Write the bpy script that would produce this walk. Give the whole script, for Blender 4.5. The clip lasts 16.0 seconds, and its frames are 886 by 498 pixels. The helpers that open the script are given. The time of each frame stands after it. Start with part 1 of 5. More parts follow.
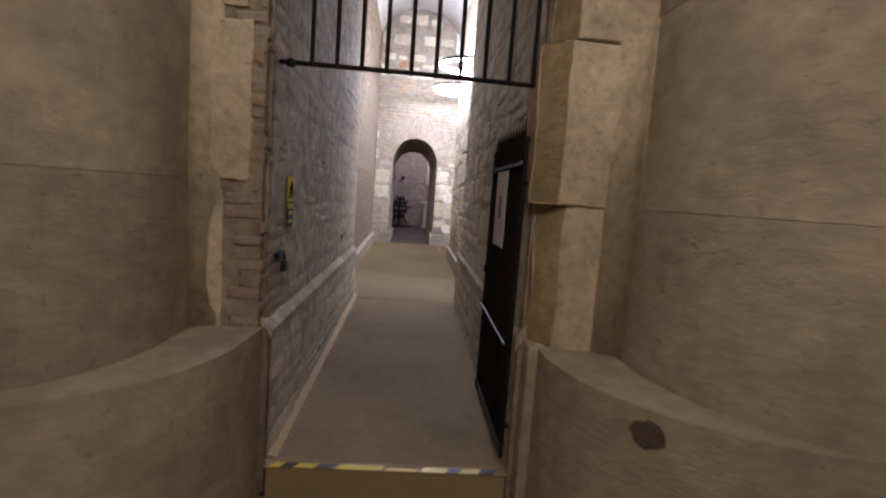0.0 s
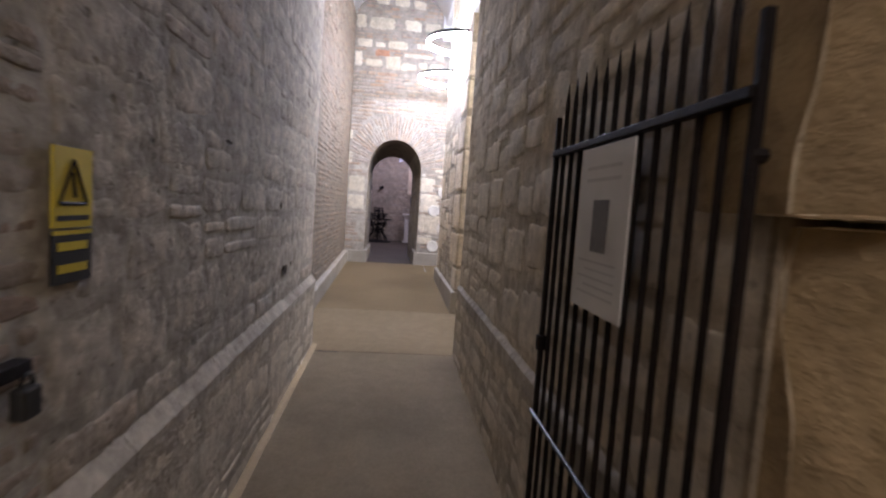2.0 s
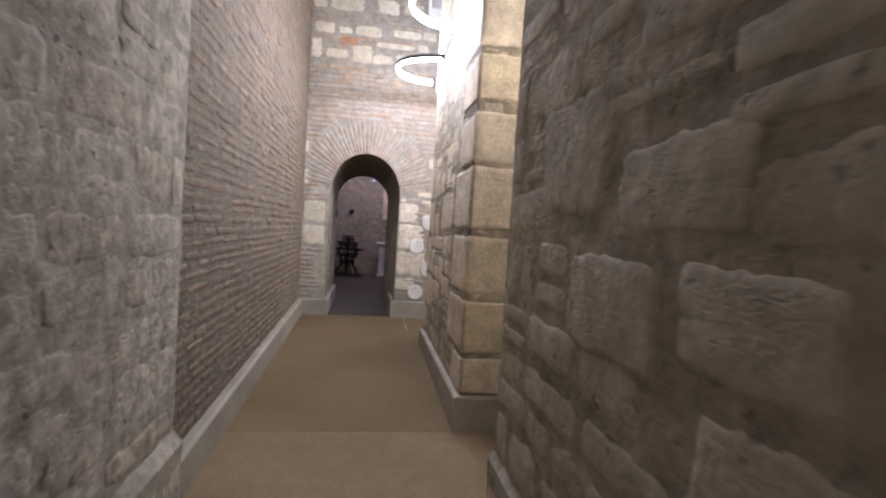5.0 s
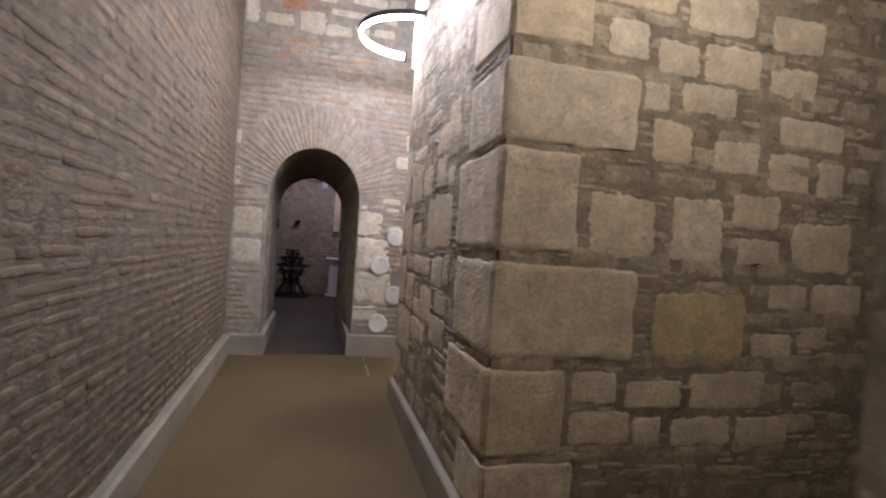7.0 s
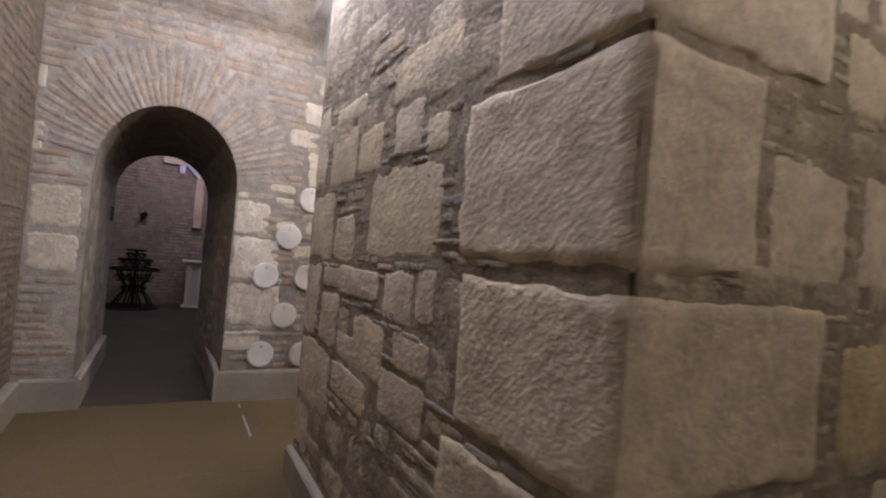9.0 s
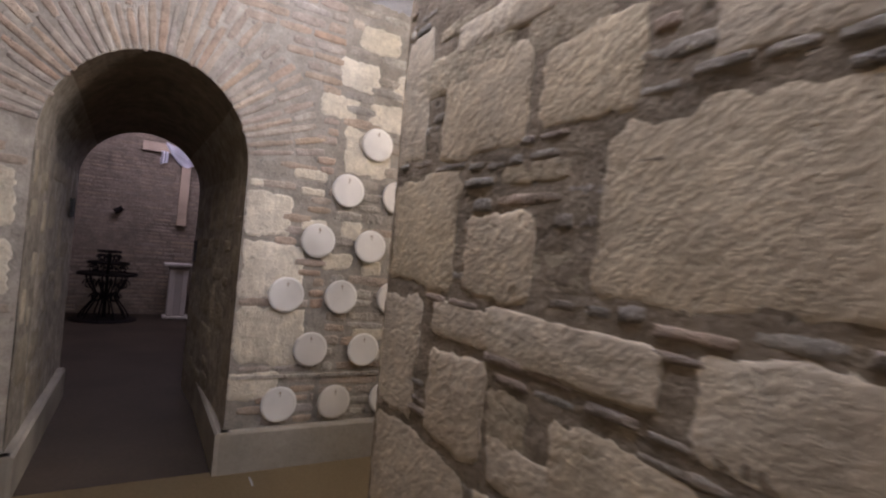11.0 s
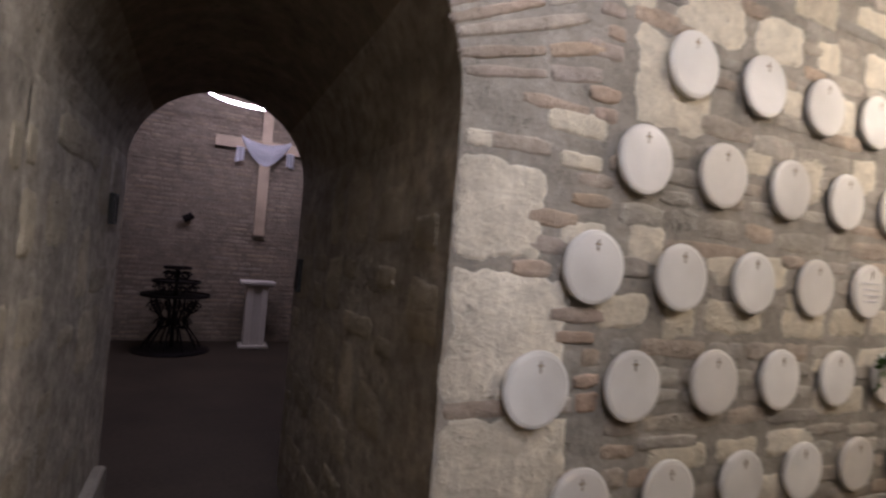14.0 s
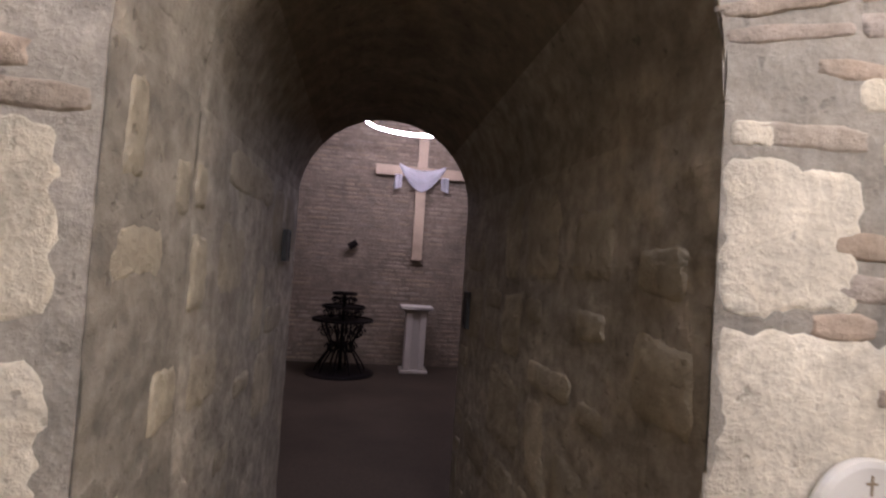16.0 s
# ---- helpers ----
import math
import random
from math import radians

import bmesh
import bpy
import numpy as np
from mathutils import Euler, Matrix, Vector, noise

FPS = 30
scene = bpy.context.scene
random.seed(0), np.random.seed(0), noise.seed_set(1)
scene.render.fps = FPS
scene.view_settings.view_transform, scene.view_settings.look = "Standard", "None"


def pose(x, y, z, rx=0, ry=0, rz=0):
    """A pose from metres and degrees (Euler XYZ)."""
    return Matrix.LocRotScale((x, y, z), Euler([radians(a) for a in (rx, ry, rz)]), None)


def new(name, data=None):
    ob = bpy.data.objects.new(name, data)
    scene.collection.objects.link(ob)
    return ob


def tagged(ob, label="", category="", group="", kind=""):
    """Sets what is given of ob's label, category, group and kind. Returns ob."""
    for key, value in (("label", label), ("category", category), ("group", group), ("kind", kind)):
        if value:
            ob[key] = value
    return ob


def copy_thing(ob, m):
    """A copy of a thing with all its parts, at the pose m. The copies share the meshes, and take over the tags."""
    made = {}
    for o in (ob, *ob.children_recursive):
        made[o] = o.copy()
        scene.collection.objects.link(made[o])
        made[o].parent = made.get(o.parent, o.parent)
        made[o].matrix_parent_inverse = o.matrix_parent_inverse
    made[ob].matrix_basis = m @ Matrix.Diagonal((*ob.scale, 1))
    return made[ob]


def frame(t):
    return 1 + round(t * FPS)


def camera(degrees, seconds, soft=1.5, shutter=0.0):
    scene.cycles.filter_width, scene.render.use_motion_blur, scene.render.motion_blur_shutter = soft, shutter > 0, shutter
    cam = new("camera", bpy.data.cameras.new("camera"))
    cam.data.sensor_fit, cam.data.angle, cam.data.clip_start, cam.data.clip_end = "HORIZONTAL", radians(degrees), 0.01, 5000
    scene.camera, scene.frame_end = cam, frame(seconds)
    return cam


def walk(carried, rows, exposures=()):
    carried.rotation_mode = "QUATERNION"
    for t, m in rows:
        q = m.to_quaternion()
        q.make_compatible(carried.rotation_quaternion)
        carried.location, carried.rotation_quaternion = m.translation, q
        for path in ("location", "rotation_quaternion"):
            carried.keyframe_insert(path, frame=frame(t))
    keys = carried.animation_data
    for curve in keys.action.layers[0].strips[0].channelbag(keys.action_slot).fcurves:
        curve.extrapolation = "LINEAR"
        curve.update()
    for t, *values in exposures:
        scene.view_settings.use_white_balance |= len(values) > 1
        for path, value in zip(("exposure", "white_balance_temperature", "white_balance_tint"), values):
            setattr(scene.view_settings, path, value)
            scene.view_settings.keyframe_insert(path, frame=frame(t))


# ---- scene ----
cam = camera(82.0, 16.0, soft=2.2, shutter=0.5)
METRES, EYE, TILT, LEAN, TURN = 10.0, 1.267, 0.0, 0.0, -3.7
EXPOSURES = [(0.0, 0.82, 6250, 16), (1.5, 0.95, 6050, 17), (2.5, 0.95, 6050, 16), (3.5, 0.78, 6200, 15), (4.2, 0.65, 6250, 15), (6.5, -0.02, 6550, 17), (8.2, -0.2, 6600, 18), (10.5, -0.40, 6700, 18), (12.5, -0.36, 6300, 17), (13.0, -0.45, 6000, 15), (13.5, -0.48, 6200, 15), (14.0, -0.46, 6600, 16), (14.5, -0.08, 6800, 17), (15.5, 0.18, 7000, 18), (16.0, 0.22, 6950, 17)]
ROWS = [
    (0.0, 0.0, 0.0, 0.0, 0.43, -5.96, -4.11),
    (0.5, -0.0042, 0.0387, 0.0006, 0.34, -5.53, -4.11),
    (1.0, -0.0041, 0.0803, 0.0004, -0.22, -5.23, -3.74),
    (1.5, -0.0097, 0.1222, -0.002, -0.69, -4.97, -3.81),
    (2.0, -0.0122, 0.1606, -0.0025, -1.89, -4.46, -3.89),
    (2.5, -0.0103, 0.1986, -0.0013, -2.67, -4.02, -3.72),
    (3.0, -0.0129, 0.2346, -0.0005, -2.88, -3.77, -3.81),
    (3.5, -0.0151, 0.269, 0.0149, -3.46, -3.73, -3.85),
    (4.0, -0.0123, 0.3035, 0.0186, -4.0, -3.37, -3.66),
    (6.5, -0.034, 0.4795, 0.0197, -7.89, -0.7, -4.07),
    (7.0, -0.0335, 0.5123, 0.0202, -10.49, -0.43, -3.97),
    (7.5, -0.0369, 0.5436, 0.0205, -13.52, -0.13, -4.28),
    (8.0, -0.0369, 0.577, 0.0194, -18.82, 0.38, -4.37),
    (10.5, -0.05, 0.7341, 0.0213, -26.59, 0.85, -5.11),
    (11.0, -0.0513, 0.767, 0.0227, -26.69, 0.85, -5.18),
    (11.5, -0.0555, 0.8001, 0.0217, -26.66, 1.13, -5.4),
    (12.0, -0.0575, 0.8331, 0.021, -26.66, 1.24, -5.43),
    (12.5, -0.0577, 0.867, 0.0224, -26.55, 1.17, -5.35),
    (13.0, -0.0626, 0.9003, 0.0232, -25.87, 1.25, -5.41),
    (13.5, -0.0644, 0.9292, 0.0235, -24.55, 1.32, -5.40),
    (14.0, -0.0690, 0.9519, 0.0244, -20.61, 1.02, -4.84),
    (14.5, -0.0759, 0.9683, 0.0248, -15.65, 1.21, -5.27),
    (15.0, -0.0771, 0.9755, 0.0256, -11.28, 0.99, -4.62),
    (15.5, -0.0745, 0.9815, 0.0280, -7.27, 0.93, -4.10),
    (16.0, -0.0744, 0.9863, 0.0295, -4.09, 1.81, -3.87),
]
walk(cam, [(t, pose(0, 0, EYE, TILT, LEAN, TURN) @ pose(METRES * x, METRES * y, METRES * z, 90 + pitch, roll, yaw)) for t, x, y, z, yaw, pitch, roll in ROWS], EXPOSURES)
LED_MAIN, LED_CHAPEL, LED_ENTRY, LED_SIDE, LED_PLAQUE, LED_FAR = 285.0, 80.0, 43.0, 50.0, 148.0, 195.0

# ---- light ----
world = bpy.data.worlds.new("world")
world.use_nodes = True
world.node_tree.nodes["Background"].inputs[0].default_value = (0.02, 0.02, 0.025, 1)
world.node_tree.nodes["Background"].inputs[1].default_value = 0.2
scene.world = world

# plan, in metres: the passage runs along y
WL, WR = -0.6375, 0.531          # faces of the narrow first stretch
BRICK, PIER = -0.83, 0.706       # faces of the wider second stretch
Y0, YL, YR = 2.28, 5.72, 5.52    # start of the passage, ends of its first walls
PF, PE = 7.04, 9.26              # pier, front and back
END, TUN = 10.643, 12.40         # end wall and the far end of the tunnel through it
BACK = 16.6                      # back wall of the chapel
GROUND = -0.17
LEDGE = 0.63
TOP = 4.35
rng = random.Random(7)


def ramp(y):
    return 0.027 * (min(max(y, Y0), END) - Y0)


# ---- materials ----
def material(name, base, rough=0.85, metal=0.0, vary=0.25, hue=0.0, bump=0.4, grain=40.0, stain=2.5, stain_col=None, tones=None, emit=None, spec=0.3, streak=None, turn=(0, 0, 0), mottle=0.0, pits=0.0):
    m = bpy.data.materials.new(name)
    m.use_nodes = True
    nt = m.node_tree
    nd, ln = nt.nodes, nt.links
    b = nd["Principled BSDF"]
    b.inputs["Roughness"].default_value = rough
    b.inputs["Metallic"].default_value = metal
    b.inputs["Specular IOR Level"].default_value = spec
    if emit:
        b.inputs["Base Color"].default_value = (*base, 1)
        b.inputs["Emission Color"].default_value = (*emit[0], 1)
        b.inputs["Emission Strength"].default_value = emit[1]
        return m
    geo = nd.new("ShaderNodeNewGeometry")
    info = nd.new("ShaderNodeObjectInfo")
    # a random number per object and per loose piece
    add = nd.new("ShaderNodeMath"); add.operation = "ADD"
    frac = nd.new("ShaderNodeMath"); frac.operation = "FRACT"
    ln.new(info.outputs["Random"], add.inputs[0])
    ln.new(geo.outputs["Random Per Island"], add.inputs[1])
    ln.new(add.outputs[0], frac.inputs[0])
    ramp_n = nd.new("ShaderNodeValToRGB")
    cols = tones or [tuple(c * k for c in base) for k in (1 - vary, 1.0, 1 + vary * 0.6)]
    while len(ramp_n.color_ramp.elements) < len(cols):
        ramp_n.color_ramp.elements.new(0.5)
    for i, (e, c) in enumerate(zip(ramp_n.color_ramp.elements, cols)):
        e.position, e.color = i / max(1, len(cols) - 1), (*c, 1)
    ln.new(frac.outputs[0], ramp_n.inputs[0])
    # two scales of noise over it
    big = nd.new("ShaderNodeTexNoise"); big.inputs["Scale"].default_value = stain; big.inputs["Detail"].default_value = 5
    fine = nd.new("ShaderNodeTexNoise"); fine.inputs["Scale"].default_value = grain; fine.inputs["Detail"].default_value = 6; fine.inputs["Roughness"].default_value = 0.65
    ln.new(geo.outputs["Position"], big.inputs["Vector"])
    if streak:
        mp = nd.new("ShaderNodeMapping"); mp.vector_type = "TEXTURE"; mp.inputs["Scale"].default_value = streak; mp.inputs["Rotation"].default_value = turn
        ln.new(geo.outputs["Position"], mp.inputs["Vector"]); ln.new(mp.outputs[0], fine.inputs["Vector"])
    else:
        ln.new(geo.outputs["Position"], fine.inputs["Vector"])
    mr = nd.new("ShaderNodeMapRange"); mr.inputs[1].default_value = 0.42; mr.inputs[2].default_value = 0.68
    ln.new(big.outputs["Fac"], mr.inputs[0])
    mix = nd.new("ShaderNodeMix"); mix.data_type = "RGBA"
    sc = stain_col or tuple(c * 0.62 for c in base)
    ln.new(mr.outputs[0], mix.inputs[0])
    ln.new(ramp_n.outputs[0], mix.inputs[6])
    mix.inputs[7].default_value = (*sc, 1)
    half = nd.new("ShaderNodeMath"); half.operation = "MULTIPLY"; half.inputs[1].default_value = 0.7
    ln.new(mr.outputs[0], half.inputs[0]); ln.new(half.outputs[0], mix.inputs[0])
    mul = nd.new("ShaderNodeMix"); mul.data_type = "RGBA"; mul.blend_type = "MULTIPLY"; mul.inputs[0].default_value = 1
    fr = nd.new("ShaderNodeMapRange"); fr.inputs[1].default_value = 0.25; fr.inputs[2].default_value = 0.75; fr.inputs[3].default_value = 1 - vary; fr.inputs[4].default_value = 1 + vary * 0.5
    ln.new(fine.outputs["Fac"], fr.inputs[0])
    ln.new(mix.outputs[2], mul.inputs[6]); ln.new(fr.outputs[0], mul.inputs[7])
    colour, hollow = mul.outputs[2], None
    if mottle:
        mot = nd.new("ShaderNodeTexNoise"); mot.inputs["Scale"].default_value = 11; mot.inputs["Detail"].default_value = 4
        ln.new(geo.outputs["Position"], mot.inputs["Vector"])
        mm = nd.new("ShaderNodeMapRange"); mm.inputs[1].default_value = 0.35; mm.inputs[2].default_value = 0.65; mm.inputs[3].default_value = 1 - mottle; mm.inputs[4].default_value = 1 + mottle * 0.6
        ln.new(mot.outputs["Fac"], mm.inputs[0])
        m2 = nd.new("ShaderNodeMix"); m2.data_type = "RGBA"; m2.blend_type = "MULTIPLY"; m2.inputs[0].default_value = 1
        ln.new(colour, m2.inputs[6]); ln.new(mm.outputs[0], m2.inputs[7])
        colour = m2.outputs[2]
    if pits:
        pt = nd.new("ShaderNodeTexNoise"); pt.inputs["Scale"].default_value = 27; pt.inputs["Detail"].default_value = 3
        ln.new(geo.outputs["Position"], pt.inputs["Vector"])
        pm = nd.new("ShaderNodeMapRange"); pm.inputs[1].default_value = 0.64; pm.inputs[2].default_value = 0.72; pm.inputs[3].default_value = 1.0; pm.inputs[4].default_value = 1 - pits
        ln.new(pt.outputs["Fac"], pm.inputs[0])
        m3 = nd.new("ShaderNodeMix"); m3.data_type = "RGBA"; m3.blend_type = "MULTIPLY"; m3.inputs[0].default_value = 1
        ln.new(colour, m3.inputs[6]); ln.new(pm.outputs[0], m3.inputs[7])
        colour, hollow = m3.outputs[2], pm.outputs[0]
    ln.new(colour, b.inputs["Base Color"])
    if bump:
        bp = nd.new("ShaderNodeBump"); bp.inputs["Strength"].default_value = bump; bp.inputs["Distance"].default_value = 0.02
        mid = nd.new("ShaderNodeTexNoise"); mid.inputs["Scale"].default_value = grain * 0.3; mid.inputs["Detail"].default_value = 4
        ln.new(geo.outputs["Position"], mid.inputs["Vector"])
        sm = nd.new("ShaderNodeMath"); sm.operation = "MULTIPLY_ADD"; sm.inputs[1].default_value = 0.45
        ln.new(mid.outputs["Fac"], sm.inputs[0]); ln.new(fine.outputs["Fac"], sm.inputs[2])
        if hollow:
            dp = nd.new("ShaderNodeMath"); dp.operation = "ADD"
            ln.new(sm.outputs[0], dp.inputs[0]); ln.new(hollow, dp.inputs[1])
            ln.new(dp.outputs[0], bp.inputs["Height"])
        else:
            ln.new(sm.outputs[0], bp.inputs["Height"])
        ln.new(bp.outputs[0], b.inputs["Normal"])
    return m


LIME = [(0.43, 0.36, 0.245), (0.54, 0.455, 0.32), (0.60, 0.51, 0.36), (0.48, 0.415, 0.31)]
M_STONE = material("limestone", (0.605, 0.508, 0.363), 0.9, tones=LIME, vary=0.34, bump=0.6, grain=34, stain=3.0, mottle=0.22, pits=0.35)
M_HEWN = material("hewn_limestone", (0.70, 0.60, 0.45), 0.9, tones=[(0.67, 0.575, 0.43), (0.76, 0.665, 0.505), (0.71, 0.61, 0.455), (0.70, 0.585, 0.40)], vary=0.22, bump=0.5, grain=20, stain=3.0, stain_col=(0.56, 0.465, 0.335), streak=(0.4, 0.4, 2.6), turn=(0.7, 0.8, 0.0), mottle=0.16, pits=0.14)
M_PALE = material("pale_limestone", (0.670, 0.616, 0.508), 0.88, tones=[(0.572, 0.508, 0.383), (0.648, 0.583, 0.454), (0.713, 0.653, 0.529)], vary=0.24, bump=0.5, grain=34, stain=3.5, stain_col=(0.508, 0.454, 0.356), mottle=0.14, pits=0.3)
M_MORTAR = material("mortar", (0.336, 0.277, 0.201), 0.95, vary=0.3, bump=0.5, grain=50, stain=4, mottle=0.2, pits=0.4)
# same mortar lightened, making up for the grazing light on the pier's side
M_MORTAR_LIT = material("lightened_pier_mortar", (0.450, 0.370, 0.269), 0.95, vary=0.3, bump=0.5, grain=50, stain=4, mottle=0.2, pits=0.4)
M_GROUT = material("grey_grout", (0.385, 0.347, 0.288), 0.95, vary=0.25, bump=0.35, grain=55, stain=4, mottle=0.2, pits=0.3)
M_RUBBLE = material("smeared_rubble", (0.507, 0.454, 0.378), 0.92, tones=[(0.472, 0.425, 0.354), (0.555, 0.496, 0.407), (0.531, 0.478, 0.401), (0.507, 0.425, 0.330)], vary=0.34, bump=0.45, grain=22, stain=3.4, stain_col=(0.366, 0.325, 0.266), mottle=0.25, pits=0.4)
M_SMEAR = material("smeared_mortar", (0.484, 0.437, 0.360), 0.95, vary=0.36, bump=0.45, grain=20, stain=3.6, mottle=0.25, pits=0.45)
M_ASHLAR = material("smooth_ashlar", (0.41, 0.345, 0.255), 0.8, vary=0.22, bump=0.5, grain=14, stain=2.6, stain_col=(0.27, 0.215, 0.15), streak=(1.7, 1.7, 0.8), mottle=0.10, pits=0.18)
M_BRICK = material("old_brick", (0.224, 0.171, 0.115), 0.9, tones=[(0.200, 0.152, 0.109), (0.253, 0.191, 0.124), (0.224, 0.152, 0.104), (0.271, 0.215, 0.152), (0.182, 0.146, 0.112), (0.271, 0.188, 0.115), (0.289, 0.237, 0.175), (0.253, 0.191, 0.127), (0.224, 0.174, 0.124)], vary=0.34, bump=0.5, grain=45, stain=3.5, stain_col=(0.170, 0.138, 0.101), mottle=0.18, pits=0.35)
M_BRICK2 = material("chapel_brick", (0.33, 0.265, 0.195), 0.92, tones=[(0.30, 0.24, 0.18), (0.37, 0.30, 0.22), (0.28, 0.215, 0.16), (0.40, 0.31, 0.21), (0.35, 0.295, 0.235)], vary=0.3, bump=0.5, grain=45, stain=2, mottle=0.16, pits=0.25)
M_PLASTER = material("white_plaster", (0.78, 0.77, 0.75), 0.85, vary=0.08, bump=0.15, grain=20, stain=1.0, stain_col=(0.66, 0.65, 0.63))
M_GREY = material("grey_render", (0.50, 0.48, 0.45), 0.9, vary=0.15, bump=0.3, grain=30, stain=1.5)
M_TUNNEL = material("tunnel_render", (0.394, 0.346, 0.275), 0.9, vary=0.3, bump=0.5, grain=22, stain=3.2, stain_col=(0.279, 0.246, 0.200), mottle=0.2, pits=0.3)
M_TUNSTONE = material("tunnel_stone", (0.457, 0.393, 0.288), 0.9, vary=0.22, bump=0.6, grain=26, stain=2.0, mottle=0.18, pits=0.25)
M_BROKEN = material("broken_stone", (0.40, 0.30, 0.17), 0.95, vary=0.35, bump=1.0, grain=18, stain=4, stain_col=(0.27, 0.20, 0.12))
M_CHMORTAR = material("chapel_mortar", (0.279, 0.225, 0.167), 0.95, vary=0.3, bump=0.4, grain=45, stain=2.5, mottle=0.18, pits=0.25)
M_WSTONE = material("pale_wall_stone", (0.651, 0.581, 0.465), 0.9, tones=[(0.595, 0.530, 0.419), (0.688, 0.618, 0.498), (0.642, 0.558, 0.428), (0.660, 0.600, 0.493)], vary=0.24, bump=0.5, grain=24, stain=3.2, stain_col=(0.512, 0.451, 0.353), mottle=0.16, pits=0.35)
M_WBED = material("pale_wall_mortar", (0.493, 0.428, 0.335), 0.95, vary=0.26, bump=0.5, grain=40, stain=3.5, mottle=0.2, pits=0.35)
M_BGROUT = material("brown_brick_grout", (0.27, 0.225, 0.17), 0.95, vary=0.25, bump=0.6, grain=55, stain=4, mottle=0.2, pits=0.3)
M_ARCH = material("arch_brick", (0.414, 0.326, 0.244), 0.9, tones=[(0.394, 0.306, 0.228), (0.463, 0.341, 0.233), (0.354, 0.296, 0.249), (0.443, 0.388, 0.315), (0.423, 0.281, 0.190), (0.394, 0.357, 0.315), (0.463, 0.368, 0.272)], vary=0.3, bump=0.5, grain=45, stain=3.5, stain_col=(0.314, 0.271, 0.217), mottle=0.18, pits=0.35)
# for dark marks, and for the shade of the wall holes as plain colour
M_MARK_SHADE = material("dark_mark_and_shade", (0.13, 0.10, 0.075), 0.9, vary=0.3, bump=0.4, grain=30, stain=8)
M_JAMB = material("worn_jamb_stone", (0.610, 0.518, 0.372), 0.88, vary=0.25, bump=0.5, grain=22, stain=2.2, stain_col=(0.415, 0.348, 0.250), mottle=0.12, pits=0.25)
M_JBRICK = material("jamb_brick", (0.40, 0.31, 0.22), 0.9, tones=[(0.37, 0.315, 0.245), (0.37, 0.27, 0.205), (0.41, 0.355, 0.285), (0.34, 0.29, 0.23)], vary=0.25, bump=0.7, grain=40, stain=3)
M_INFILL = material("infill_rubble", (0.402, 0.369, 0.313), 0.92, tones=[(0.369, 0.346, 0.302), (0.424, 0.369, 0.295), (0.491, 0.452, 0.376), (0.457, 0.346, 0.252), (0.390, 0.352, 0.302)], vary=0.25, bump=0.8, grain=45, stain=3, mottle=0.18, pits=0.3)
M_FLOOR = material("screed_floor", (0.384, 0.287, 0.160), 0.8, vary=0.16, bump=0.08, grain=60, stain=0.9, stain_col=(0.286, 0.212, 0.118), spec=0.15)
M_FLOORG = material("grey_screed", (0.485, 0.392, 0.261), 0.8, vary=0.18, bump=0.08, grain=60, stain=1.1, stain_col=(0.352, 0.279, 0.184), spec=0.2, mottle=0.06)
M_FLOORP = material("pale_screed", (0.473, 0.367, 0.224), 0.8, vary=0.18, bump=0.08, grain=60, stain=0.9, stain_col=(0.370, 0.281, 0.162), spec=0.2, mottle=0.06)
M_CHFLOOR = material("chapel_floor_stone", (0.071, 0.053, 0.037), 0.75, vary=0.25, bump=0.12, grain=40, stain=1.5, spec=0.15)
M_BASE = material("base_stone", (0.386, 0.344, 0.276), 0.8, vary=0.15, bump=0.25, grain=40, stain=2.5)
M_RED = material("red_brick", (0.40, 0.21, 0.13), 0.9, vary=0.25, bump=0.5, grain=40, stain=4, mottle=0.2)
M_OCHRE = material("ochre_block", (0.74, 0.61, 0.36), 0.9, vary=0.22, bump=0.5, grain=20, stain=3, stain_col=(0.60, 0.48, 0.27), streak=(0.4, 0.4, 2.6), turn=(0.7, 0.8, 0.0), mottle=0.16, pits=0.14)
# darker render colour that carries the shade under the arches
M_SOFFIT_SHADE = material("shaded_soffit", (0.264, 0.218, 0.165), 0.95, vary=0.3, bump=0.5, grain=24, stain=2.6, stain_col=(0.172, 0.139, 0.106), mottle=0.2, pits=0.3)
M_CAP = material("worn_capping", (0.460, 0.410, 0.334), 0.9, vary=0.28, bump=0.5, grain=26, stain=4, stain_col=(0.340, 0.300, 0.240), mottle=0.24, pits=0.35)
M_IRON = material("black_iron", (0.014, 0.011, 0.011), 0.6, vary=0.3, bump=0.15, grain=80, stain_col=(0.024, 0.015, 0.011), spec=0.12)
M_DARK = material("dark_metal", (0.05, 0.05, 0.05), 0.45, metal=0.5, vary=0.2, bump=0.05)
M_DISC = material("disc_stone", (0.742, 0.710, 0.636), 0.12, tones=[(0.700, 0.657, 0.583), (0.784, 0.753, 0.689), (0.806, 0.784, 0.721), (0.657, 0.604, 0.519)], vary=0.05, bump=0.02, spec=0.05)
M_PED = material("pedestal_stone", (0.62, 0.57, 0.49), 0.7, vary=0.1, bump=0.15)
M_WOOD = material("pale_wood", (0.56, 0.43, 0.30), 0.55, vary=0.2, bump=0.1, grain=25, streak=(0.07, 0.07, 0.8))
M_CLOTH = material("white_cloth", (0.82, 0.81, 0.84), 0.9, vary=0.06, bump=0.2, grain=120)
M_YELLOW = material("yellow_sheet", (0.66, 0.52, 0.04), 0.45, vary=0.06, bump=0.0)
M_BLACK = material("black_print", (0.02, 0.02, 0.02), 0.5, vary=0.1, bump=0.0)
M_PAPER = material("white_paper", (0.66, 0.65, 0.63), 0.6, vary=0.04, bump=0.0)
